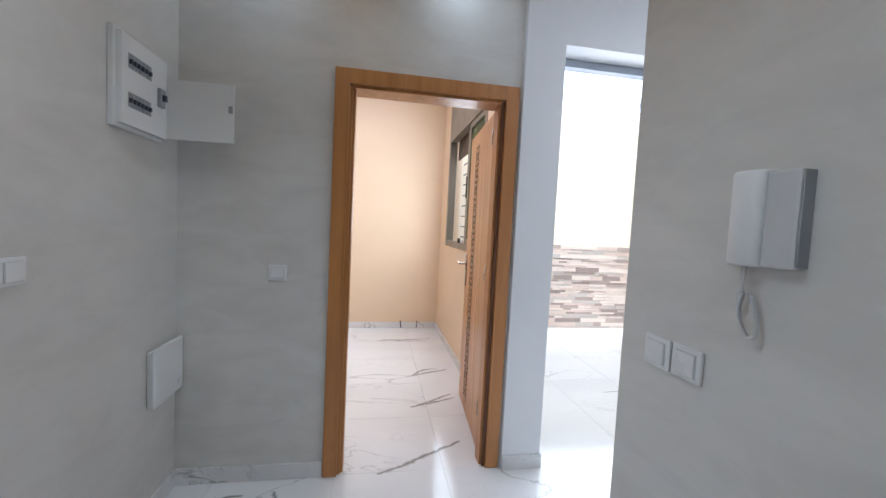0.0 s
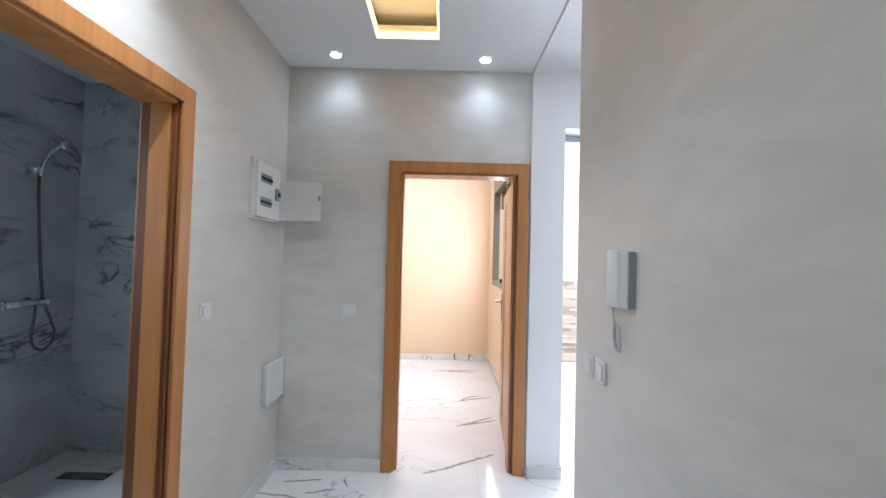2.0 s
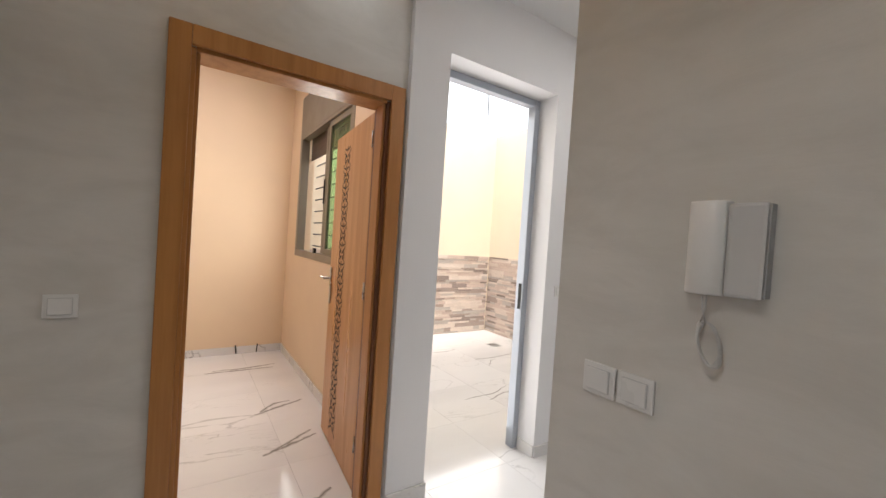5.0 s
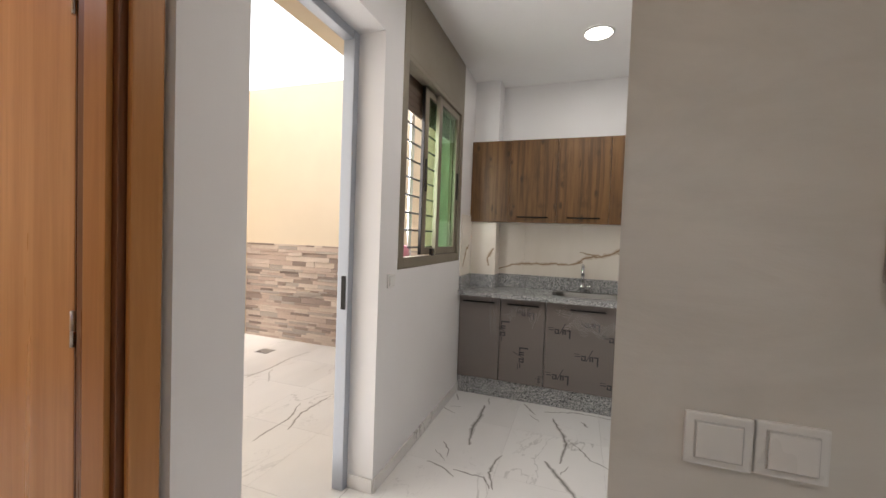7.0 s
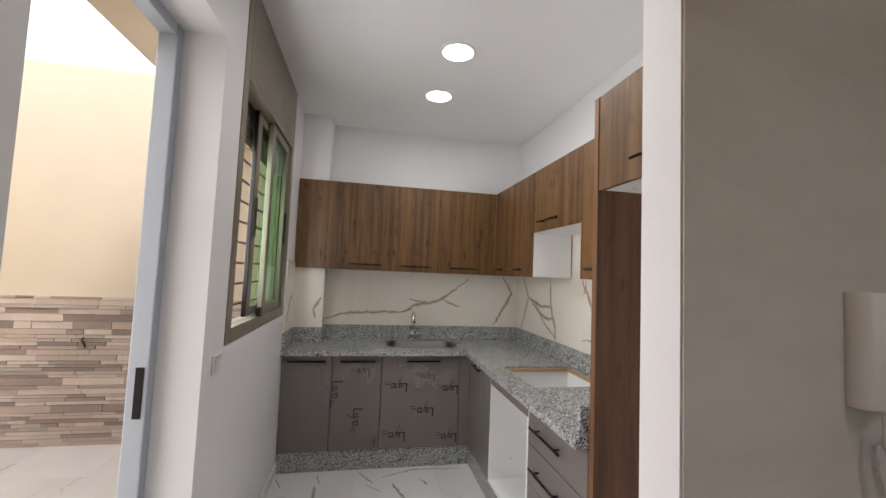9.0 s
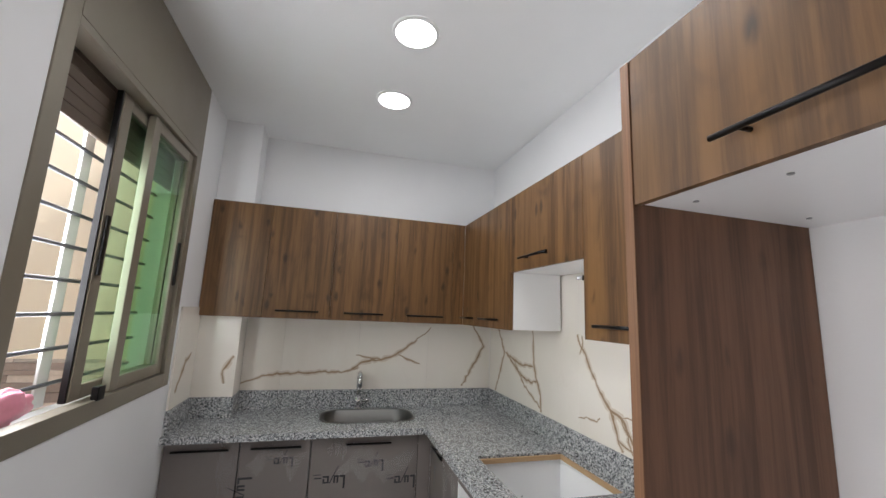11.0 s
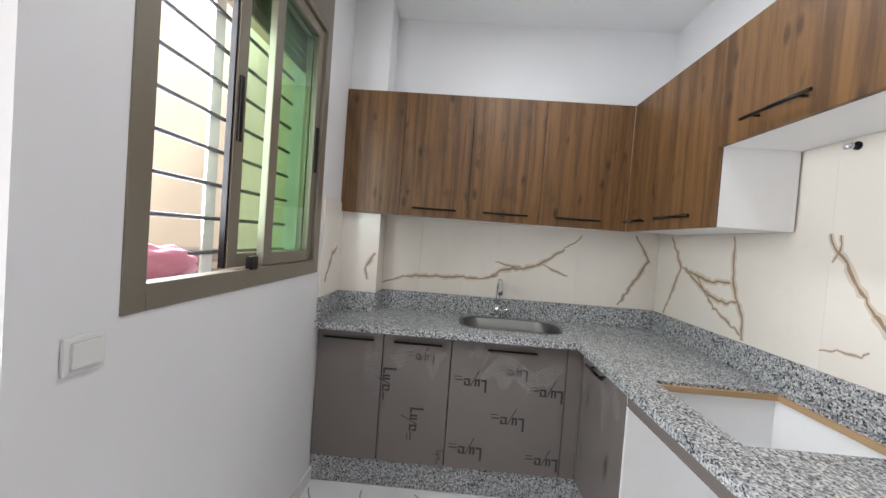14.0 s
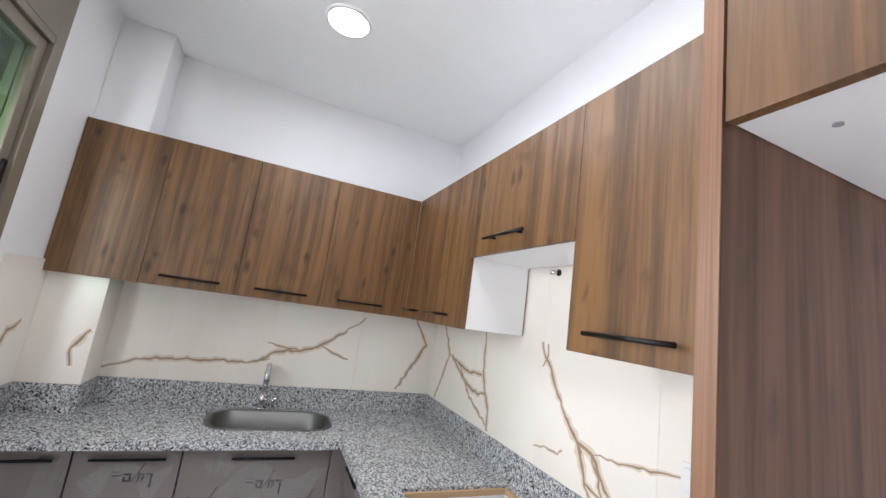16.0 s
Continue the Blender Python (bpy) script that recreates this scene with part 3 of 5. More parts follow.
def sliding_window(name, axis, face, u0, u1, z0, z1, mid, split, out, label, open_low=True):
    """A sliding window with roller box, flush on the room face. u runs along the wall; out points to the open air (+1)."""
    win = tagged(thing(name, (face, (u0 + u1) / 2, z0) if axis == "x" else ((u0 + u1) / 2, face, z0), label, "window"), kind="structure")

    def at(u_a, d_a, z_a, u_b, d_b, z_b, bevel=0.003):
        a, b = sorted((u_a, u_b))
        lo, hi = sorted((face + out * d_a, face + out * d_b))
        return box(lo, a, z_a, hi, b, z_b, bevel) if axis == "x" else box(a, lo, z_a, b, hi, z_b, bevel)

    e = 0.066
    for a, b in ((u0, u0 + e), (u1 - e, u1)):
        part("window_frame", at(a, -0.005, z0, b, 0.075, z1), ALU, win)
    part("window_frame", at(u0 + e, -0.005, z0, u1 - e, 0.044, z0 + e), ALU, win)
    part("sill_rail", at(u0 + e, 0.045, z0 + 0.03, u1 - e, 0.075, z0 + e - 0.012), ALU, win)
    part("window_frame", at(u0 + e, -0.005, z1 - 0.025, u1 - e, 0.075, z1), ALU, win)
    part("window_frame", at(u0 + e, -0.0045, mid - 0.012, u1 - e, 0.075, mid + 0.018), ALU, win)
    part("roller_box", at(u0 + e, -0.006, mid + 0.018, u1 - e, 0.14, z1 - 0.025, 0.002), ALU, win, "brown-grey roller shutter box")
    a, b = (split, u1 - e) if open_low else (u0 + e, split)
    for k, depth in ((0, 0.046), (1, 0.012)):
        shift = (0.0, 0.180)[k] * (1 if open_low else -1)
        low, high = (a + shift, b - 0.004 * k) if open_low else (a + 0.004 * k, b + shift)
        sash = part("sash", at(low, depth, z0 + e + 0.002, low + 0.062, depth + 0.028, mid - 0.014), ALU, win)
        part("stile", at(high - 0.05, depth, z0 + e + 0.002, high, depth + 0.028, mid - 0.014), ALU, sash)
        part("rail", at(low + 0.062, depth, z0 + e + 0.002, high - 0.05, depth + 0.028, z0 + e + 0.052), ALU, sash)
        part("rail", at(low + 0.062, depth, mid - 0.064, high - 0.05, depth + 0.028, mid - 0.014), ALU, sash)
        pane = part("pane", at(low + 0.062, depth + 0.011, z0 + e + 0.052, high - 0.05, depth + 0.017, mid - 0.064, 0), GREEN, sash, "green tinted glass pane")
        pane.visible_shadow = False
        if k == 0:
            lip = low - 0.010 if open_low else high
            part("seal", at(lip, depth + 0.004, z0 + e + 0.002, lip + 0.0095, depth + 0.024, mid - 0.014, 0.001), BLACK, sash, "black brush seal")
        grip = (low + 0.012 if open_low else high - 0.032) if k == 0 else (high - 0.034 if open_low else low + 0.014)
        part("grip", at(grip, depth - 0.011, 1.66, grip + 0.02, depth - 0.0005, 1.88), BLACK, sash, "black sliding grip")
    edge = split if open_low else split - 0.05
    part("stopper", at(edge + 0.055, -0.012, z0 + e - 0.004, edge + 0.10, 0.011, z0 + e + 0.045), BLACK, win, "black plastic stopper")
    for k in range(-1, 5):
        part("shutter_slat", at(u0 + e, 0.095, mid - 0.012 - 0.042 * (k + 1) + 0.002, u1 - e, 0.107, mid - 0.012 - 0.042 * k), SHUTTER, win)
    for k in range(9):
        bm = bmesh.new()
        zb = z0 + 0.11 + 0.1235 * k
        d = face + out * 0.178
        rod(bm, (d, u0 + 0.02, zb) if axis == "x" else (u0 + 0.02, d, zb), (d, u1 - 0.02, zb) if axis == "x" else (u1 - 0.02, d, zb), 0.0075, 8)
        part("bar", bm, BARGREY, win, "dark grey security bar")
    part("bar_post", at((u0 + u1) / 2 - 0.05, 0.186, z0 + 0.03, (u0 + u1) / 2 + 0.01, 0.196, mid), PLASTIC, win, "white flat grille post")
    return win


sliding_window("window_1", "y", 2.385, 2.276, 3.457, 1.16, 2.797, 2.375, 2.735, 1, "bronze aluminium sliding kitchen window, half open, with bars")
sliding_window("window_2", "x", 1.07, 3.39, 4.99, 1.14, 2.80, 2.37, 4.22, 1, "bronze aluminium sliding bedroom window, half open, with bars", False)

# ---------------------------------------------------------------- hall things
def switch(name, axis, face, out, u, z, w, h, label, group=""):
    """A rocker switch: bevelled plate, inner frame and rocker."""
    ob = thing(name, (face, u, z) if axis == "x" else (u, face, z), label, "switch", group)

    def at(du, dz, d0, d1, bevel):
        lo, hi = sorted((face + out * d0, face + out * d1))
        return box(lo, u - du, z - dz, hi, u + du, z + dz, bevel) if axis == "x" else box(u - du, lo, z - dz, u + du, hi, z + dz, bevel)

    part("plate", at(w / 2, h / 2, 0.0005, 0.009, 0.003), PLASTIC, ob)
    part("inner_frame", at(w * 0.36, h * 0.36, 0.009, 0.0115, 0.001), PALEGREY, ob, "pale grey inner frame line")
    part("rocker", at(w * 0.335, h * 0.335, 0.0115, 0.0145, 0.0015), PLASTIC, ob)
    return ob


switch("light_switch", "x", -0.72, 1, 1.545, 1.186, 0.082, 0.078, "white square light switch on grey plaster")
switch("light_switch", "y", 2.42, -1, -0.252, 1.088, 0.088, 0.08, "white square light switch beside the bedroom door")
switch("light_switch", "x", 0.960, -1, 1.217, 1.072, 0.086, 0.078, "white light switch of a pair below the intercom", "intercom switches")
switch("light_switch", "x", 0.965, -1, 1.127, 1.072, 0.086, 0.078, "white light switch of a pair below the intercom", "intercom switches")
switch("light_switch", "y", 2.385, -1, 2.195, 1.105, 0.088, 0.075, "white light switch below the kitchen window")

switch("power_socket", "y", 0.371, 1, 2.205, 1.225, 0.084, 0.08, "white wall socket on the cream marble splashback")

phone = thing("intercom_phone", (0.972, 0.975, 1.31), "white wall intercom handset with coiled pale cord", "intercom")
part("base", box(0.946, 0.903, 1.318, 0.9715, 0.966, 1.497, 0.007), PALEGREY, phone, "pale grey wall base")
# Side strip in darker grey paints the shaded side of the base.
part("base_edge", box(0.9475, 0.899, 1.322, 0.9715, 0.9028, 1.494, 0.001), GREYPLASTIC, phone, "side edge with its shade put into a darker grey")
bm = bmesh.new()
arc = [(0.9715 - 0.041 * math.sin(math.pi * k / 12) ** 0.45, 0.966 + 0.070 * (1 - math.cos(math.pi * k / 12)) / 2) for k in range(13)]
ends = [[bm.verts.new((x, y, z)) for x, y in arc] for z in (1.317, 1.322, 1.497, 1.502)]
for v in ends[0] + ends[3]:
    v.co.x = 0.9715 + (v.co.x - 0.9715) * 0.88
for a, b in zip(ends, ends[1:]):
    for k in range(12):
        bm.faces.new((a[k], b[k], b[k + 1], a[k + 1])).smooth = True
    bm.faces.new((a[0], a[12], b[12], b[0]))
bm.faces.new(ends[0])
bm.faces.new(ends[3][::-1])
bmesh.ops.recalc_face_normals(bm, faces=bm.faces[:])
part("handset", bm, PLASTIC, phone)
for dy in (0.0, 0.009):
    part("wire", tube(bmesh.new(), [(0.945, 0.990 + dy, 1.318), (0.945, 0.992 + 0.6 * dy, 1.29), (0.950, 1.0 - 0.9 * dy, 1.262)], 0.0016, 6), CORD, phone)
coil = []
for k in range(541):
    f = k / 540
    a = 2 * math.pi * (0.02 + 0.96 * f)
    cy, cz = 0.992 + 0.019 * math.sin(a) - 0.016 * (1 - math.cos(a)) / 2, 1.262 - 0.085 * (1 - math.cos(a)) / 2
    r = 0.0042 if 0.05 < f < 0.95 else 0.001
    w = 2 * math.pi * 54 * f
    coil.append((0.953 + r * math.cos(w), cy + r * math.sin(w) * abs(math.cos(a)), cz + r * math.sin(w) * abs(math.sin(a))))
part("cord", tube(bmesh.new(), coil, 0.0023, 5), CORD, phone, "coiled pale cord loop")

fuse = thing("fuse_box", (-0.72, 2.11, 1.68), "white wall fuse box with its door open", "fuse box")
bm = plate([(1.938, 1.68), (2.24, 1.68), (2.24, 2.0), (1.938, 2.0)], [[(1.975, 1.885), (2.125, 1.885), (2.125, 1.94), (1.975, 1.94)], [(1.975, 1.745), (2.125, 1.745), (2.125, 1.80), (1.975, 1.80)]],
           lambda u, v, w: (w, u, v), -0.719, -0.682)
part("cover", bm, PLASTIC, fuse)
part("rim", box(-0.7195, 1.922, 1.665, -0.700, 1.9375, 2.015, 0.003), PLASTIC, fuse)
part("rim", box(-0.7195, 2.2405, 1.665, -0.700, 2.252, 2.015, 0.003), PLASTIC, fuse)
part("rim", box(-0.7195, 1.938, 2.0005, -0.700, 2.24, 2.015, 0.003), PLASTIC, fuse)
part("rim", box(-0.7195, 1.938, 1.665, -0.700, 2.24, 1.6795, 0.003), PLASTIC, fuse)
for z in (1.89, 1.75):
    for k in range(6):
        y = 1.978 + 0.0243 * k
        br = part("breaker", box(-0.7185, y, z - 0.004, -0.6835, y + 0.022, z + 0.05, 0.001), GREYPLASTIC, fuse, "grey circuit breaker")
        part("toggle", box(-0.6833, y + 0.005, z + 0.012, -0.674, y + 0.017, z + 0.028, 0.001), DARKPLASTIC, br, "dark blue toggle")
part("main_switch", box(-0.6818, 2.165, 1.80, -0.668, 2.205, 1.875, 0.002), GREYPLASTIC, fuse, "grey main switch")
part("main_toggle", box(-0.6679, 2.176, 1.825, -0.655, 2.193, 1.85, 0.001), DARKPLASTIC, fuse)
lid = part("door", box(-0.698, 2.242, 1.685, -0.412, 2.2535, 1.94, 0.004), PLASTIC, fuse, "white fuse box door standing open")
part("catch", box(-0.432, 2.230, 1.815, -0.416, 2.2418, 1.845, 0.002), GREYPLASTIC, lid, "grey catch")

low_box = thing("junction_box", (-0.72, 2.28, 0.52), "white square junction box with a domed cover", "junction box")
part("body", box(-0.7195, 2.175, 0.508, -0.695, 2.395, 0.755, 0.004), PLASTIC, low_box)
part("cover", box(-0.6948, 2.16, 0.512, -0.680, 2.41, 0.768, 0.006), PLASTIC, low_box)


def skirting(name, pieces, label):
    bm = bmesh.new()
    for p in pieces:
        block(bm, *p, 0.002)
    setting(name, bm, SKIRT, label, "baseboard")


skirting("baseboard_hall", [(-0.72, 2.408, 0.0, -0.002, 2.419, 0.083), (0.988, 2.3735, 0.0, 1.222, 2.3845, 0.083), (1.2135, 2.3845, 0.0, 1.2235, 2.53, 0.083), (-0.7195, 1.40, 0.0, -0.7085, 2.408, 0.083)], "marble skirting along the hall")
skirting("baseboard_kitchen", [(2.06, 2.3735, 0.0, 3.55, 2.3845, 0.075), (2.0495, 2.3845, 0.0, 2.0595, 2.53, 0.075), (0.962, -2.2, 0.0, 0.9715, 1.0, 0.075)], "pale skirting along the kitchen wall")
skirting("baseboard_bedroom", [(-2.3, 5.409, 0.0, 1.06, 5.419, 0.08), (1.0585, 2.60, 0.0, 1.0695, 5.409, 0.08)], "marble skirting in the bedroom")


def disc_lamp(name, x, y, z, r, face, label, category, group):
    ob = thing(name, (x, y, z), label, category, group)
    bm = bmesh.new()
    ring_in, ring_out = r * 0.86, r
    rows = [[bm.verts.new((x + rad * math.cos(2 * math.pi * k / 40), y + rad * math.sin(2 * math.pi * k / 40), h)) for k in range(40)]
            for rad, h in ((ring_out, z - 0.0005), (ring_out * 0.985, z - 0.007), (ring_in, z - 0.009), (ring_in, z - 0.004))]
    for a, b in zip(rows, rows[1:]):
        for k in range(40):
            bm.faces.new((a[k], a[(k + 1) % 40], b[(k + 1) % 40], b[k])).smooth = True
    part("ring", bm, PLASTIC, ob)
    bm = bmesh.new()
    bmesh.ops.create_circle(bm, cap_ends=True, segments=40, radius=ring_in * 0.995, matrix=Matrix.Translation((x, y, z - 0.0055)))
    part("diffuser", bm, face, ob, "glowing white face")


for lx, ly in KITCHEN_LAMPS:
    disc_lamp("ceiling_light", lx, ly, 2.80, 0.105, LED, "round white ceiling light, switched on", "ceiling light", "kitchen ceiling lights")
# The added rear pair gets the same fittings.
for lx, ly in SPOTS_AND_FILLS:
    disc_lamp("ceiling_spot", lx, ly, 2.785, 0.038, SPOTLIT, "small round recessed hall spot, switched on; the rear pair is added fill", "ceiling spot", "hall ceiling spots")

# ---------------------------------------------------------------- bathroom
shower = thing("shower", (-2.30, 2.30, 1.05), "chrome shower mixer with hand shower and hose", "shower")
bm = bmesh.new()
rod(bm, (-2.235, 2.06, 1.11), (-2.235, 2.30, 1.11), 0.022, 14)
for y in (2.035, 2.30):
    rod(bm, (-2.235, y, 1.11), (-2.235, y + 0.025, 1.11), 0.028, 14)
for y in (2.11, 2.25):
    rod(bm, (-2.299, y, 1.11), (-2.24, y, 1.11), 0.02, 14)
    rod(bm, (-2.299, y, 1.11), (-2.289, y, 1.11), 0.032, 16)
part("mixer", bm, CHROME, shower)
bm = bmesh.new()
rod(bm, (-2.299, 2.215, 1.965), (-2.287, 2.215, 1.965), 0.034, 18)
rod(bm, (-2.287, 2.215, 1.965), (-2.225, 2.215, 1.965), 0.017, 14)
part("bracket", bm, CHROME, shower)
bm = bmesh.new()
tube(bm, [(-2.232, 2.228, 1.93), (-2.225, 2.238, 2.01), (-2.20, 2.262, 2.09), (-2.165, 2.295, 2.145)], 0.012, 10)
rod(bm, (-2.185, 2.275, 2.155), (-2.135, 2.318, 2.148), 0.024, 18, 0.036)
part("hand_shower", bm, CHROME, shower)
hose = [(-2.235, 2.228 + 0.075 * f ** 1.6, 1.935 - 0.90 * f) for f in (0, 0.15, 0.3, 0.45, 0.6, 0.75, 0.9)]
hose += [(-2.235, 2.305 + 0.075 * math.cos(a), 0.895 + 0.10 * math.sin(a)) for a in [math.pi * (0.06 - 1.12 * k / 14) for k in range(15)]]
hose += [(-2.235, 2.245, 1.02), (-2.235, 2.25, 1.09)]
part("hose", tube(bmesh.new(), hose, 0.0085, 8), SINKSTEEL, shower, "grey flexible hose")
drain = thing("floor_drain", (-1.88, 2.28, 0), "dark linear shower drain set in the floor", "drain")
part("channel", box(-2.04, 2.235, 0.0008, -1.73, 2.315, 0.003), BLACK, drain)
for k in range(12):
    part("slot_bar", box(-2.03 + 0.025 * k, 2.24, 0.003, -2.02 + 0.025 * k, 2.31, 0.0045), GREYPLASTIC, drain)
toilet = thing("toilet", (-2.05, 1.52, 0), "white ceramic toilet against the tiled wall", "toilet")
bm = bmesh.new()
rings = []
for h, grow in ((0.0, 0.72), (0.2, 0.7), (0.34, 0.95), (0.395, 1.0), (0.40, 0.97)):
    rings.append([bm.verts.new((-2.04 + (0.25 * grow) * math.cos(2 * math.pi * k / 28), 1.52 + 0.185 * grow * math.sin(2 * math.pi * k / 28), h + 0.001)) for k in range(28)])
for a, b in zip(rings, rings[1:]):
    for k in range(28):
        bm.faces.new((a[k], a[(k + 1) % 28], b[(k + 1) % 28], b[k])).smooth = True
bm.faces.new(rings[-1])
part("bowl", bm, CERAMIC, toilet)
part("seat", plate([(-2.035 + 0.255 * math.cos(2 * math.pi * k / 28), 1.52 + 0.19 * math.sin(2 * math.pi * k / 28)) for k in range(28)], [], lambda u, v, w: (u, v, w), 0.402, 0.425), CERAMIC, toilet)
part("cistern", box(-2.298, 1.34, 0.40, -2.16, 1.70, 0.78, 0.02), CERAMIC, toilet)

# ---------------------------------------------------------------- kitchen
def pull(name, a, b, z, face, axis, parent, stand=0.03):
    """A black bar handle on two posts; axis is the way it stands off: "x" or "y"."""
    sign = -1 if axis == "x" else 1
    bm = bmesh.new()

    def at(u, d):
        return (face + sign * d, u, z) if axis == "x" else (u, face + sign * d, z)

    rod(bm, at(a, stand), at(b, stand), 0.0062, 10)
    for f in (0.17, 0.83):
        rod(bm, at(a + (b - a) * f, 0.0), at(a + (b - a) * f, stand), 0.005, 8)
    return part(name, bm, BLACK, parent, "black bar handle")


def logo(bm, axis, face, u, z, size, turned):
    """A wordless print mark: strokes of uneven height, a slash and two thin bars."""
    strokes = [(0.0, 0.0, 0.08, 0.52), (0.08, 0.0, 0.23, 0.075), (0.27, 0.0, 0.345, 0.29), (0.345, 0.0, 0.40, 0.07), (0.40, 0.0, 0.475, 0.29),
               (0.66, 0.0, 0.735, 0.29), (0.84, 0.11, 0.91, 0.29), (0.735, 0.23, 0.84, 0.29),
               (0.735, 0.0, 0.92, 0.065), (0.96, 0.05, 1.26, 0.10), (1.0, -0.07, 1.30, -0.04)]
    sign = -1 if axis == "x" else 1

    def put(points):
        vs = []
        for a, b in points:
            du, dz = (-b * size, -a * size) if turned else (a * size, -b * size)
            d = face + sign * 0.0009
            vs.append(bm.verts.new((d, u + du, z + dz) if axis == "x" else (u + du, d, z + dz)))
        bm.faces.new(vs)

    for a0, b0, a1, b1 in strokes:
        put(((a0, b0), (a1, b0), (a1, b1), (a0, b1)))
    put(((0.615, 0.30), (0.66, 0.30), (0.335, -0.36), (0.30, -0.36)))


def torn(bm, axis, face, u, z, w, h, seed):
    """A crumpled, irregular flap of clear film hanging on a door."""
    rng = random.Random(seed)
    sign = -1 if axis == "x" else 1
    n, rows = 12, 4
    grid = []
    for j in range(rows + 1):
        row = []
        for i in range(n + 1):
            a = i / n
            depth = h * (0.30 + 0.55 * abs(math.sin(4.3 * a + seed) * math.sin(11 * a + 2 * seed)) + 0.2 * rng.random())
            top = h * (0.22 * math.sin(9.1 * a + 1.7 * seed) + 0.9 * (a - 0.5) ** 2)
            uu, zz = u - w / 2 + w * a + 0.006 * math.sin(2.6 * j + seed), z - top - depth * min(1.0, 4.0 * a * (1 - a) + 0.15) * j / rows
            dd = face + sign * (0.0022 + 0.004 * (1 + math.sin(5.0 * a + 1.3 * seed)) * j / rows)
            row.append(bm.verts.new((dd, uu, zz) if axis == "x" else (uu, dd, zz)))
        grid.append(row)
    for j in range(rows):
        for i in range(n):
            bm.faces.new((grid[j][i], grid[j][i + 1], grid[j + 1][i + 1], grid[j + 1][i])).smooth = True


BACK, SIDE = 3.535, 0.95


def base_unit(y0, y1, label, hand, marks=(), flaps=()):
    unit = thing("base_cabinet", ((BACK + 4.03) / 2, (y0 + y1) / 2, 0.15), label, "base cabinet", "base cabinets")
    part("body", box(BACK + 0.021, y0 + 0.001, 0.151, 4.0, y1 - 0.001, 0.862 if y0 > 1.7 else 0.74), MELAMINE, unit)
    door = part("door", box(BACK, y0 + 0.002, 0.153, BACK + 0.019, y1 - 0.002, 0.858, 0.0015), TAUPE, unit)
    # Dark sheet added over the body front so the door gaps look shaded.
    part("lipping", box(BACK + 0.0193, y0, 0.153, BACK + 0.0205, y1, 0.858), GAPSHADE, unit, "dark sheet added behind the door to shade its gaps")
    if hand:
        pull("handle", hand[0], hand[1], 0.812, BACK, "x", door, 0.02)
    if marks:
        for u, z, size, turned in marks:
            bm = bmesh.new()
            logo(bm, "x", BACK, u, z, size, turned)
            part("film_print", bm, INK, door, "black print mark on protective film")
    for k, (u, z, w, h) in enumerate(flaps):
        bm = bmesh.new()
        torn(bm, "x", BACK, u, z, w, h, k + 3 * len(marks) + int(100 * y0))
        part("torn_film", bm, FILM, door, "torn glossy clear film")
    return unit


base_unit(2.021, 2.383, "taupe base cabinet door with film peeled off", (2.069, 2.342), (), ((2.075, 0.84, 0.085, 0.46),))
base_unit(1.652, 2.019, "taupe base cabinet door with torn printed film", (1.702, 1.961),
          ((2.012, 0.665, 0.14, True), (1.85, 0.46, 0.14, True), (1.74, 0.755, 0.11, False), (1.69, 0.24, 0.06, True)), ((1.83, 0.80, 0.31, 0.16),))
base_unit(1.033, 1.650, "wide taupe sink cabinet door with torn printed film", (1.199, 1.460),
          ((1.45, 0.645, 0.135, False), (1.042, 0.62, 0.135, False), (1.235, 0.455, 0.14, False), (1.449, 0.275, 0.14, False), (1.042, 0.25, 0.135, False), (1.235, 0.715, 0.12, False)),
          ((1.27, 0.76, 0.44, 0.21), (1.50, 0.84, 0.13, 0.13)))
single("corner_filler", box(BACK, SIDE, 0.153, BACK + 0.019, 1.031, 0.858, 0.0015), TAUPE, "narrow taupe filler strip at the cabinet corner", "filler strip")

corner = thing("base_cabinet", (3.26, 0.66, 0.15), "taupe corner cabinet door with torn printed film", "base cabinet", "base cabinets")
part("body", box(3.02, 0.40, 0.151, 3.53, SIDE - 0.021, 0.862), MELAMINE, corner)
door = part("door", box(3.004, SIDE - 0.019, 0.153, BACK - 0.002, SIDE, 0.858, 0.0015), TAUPE, corner)
pull("handle", 3.20, 3.40, 0.812, SIDE, "y", door)
for u, z, turned in ((3.44, 0.70, True), (3.47, 0.38, True), (3.16, 0.50, True), (3.27, 0.30, True)):
    bm = bmesh.new()
    logo(bm, "y", SIDE, u, z, 0.09, turned)
    part("film_print", bm, INK, door, "black print mark on protective film")
bm = bmesh.new()
torn(bm, "y", SIDE, 3.17, 0.80, 0.24, 0.2, 5)
part("torn_film", bm, FILM, door, "torn glossy clear film")

oven = thing("oven_cabinet", (2.69, 0.66, 0.15), "open white oven housing with no oven in it", "oven cabinet")
part("side_panel", box(2.984, 0.40, 0.151, 3.002, SIDE, 0.862), MELAMINE, oven)
part("side_panel", box(2.386, 0.40, 0.151, 2.404, SIDE, 0.862), MELAMINE, oven)
part("bottom", box(2.4045, 0.40, 0.151, 2.9835, SIDE, 0.17), MELAMINE, oven)
part("back_panel", box(2.4045, 0.39, 0.171, 2.9835, 0.405, 0.862), MELAMINE, oven)
rail = part("front_rail", box(2.388, SIDE - 0.019, 0.78, 3.0, SIDE + 0.0005, 0.858, 0.0015), TAUPE, oven, "taupe rail above the opening")
bm = bmesh.new()
logo(bm, "y", SIDE + 0.0005, 2.66, 0.845, 0.055, False)
part("film_print", bm, INK, rail, "black print mark")
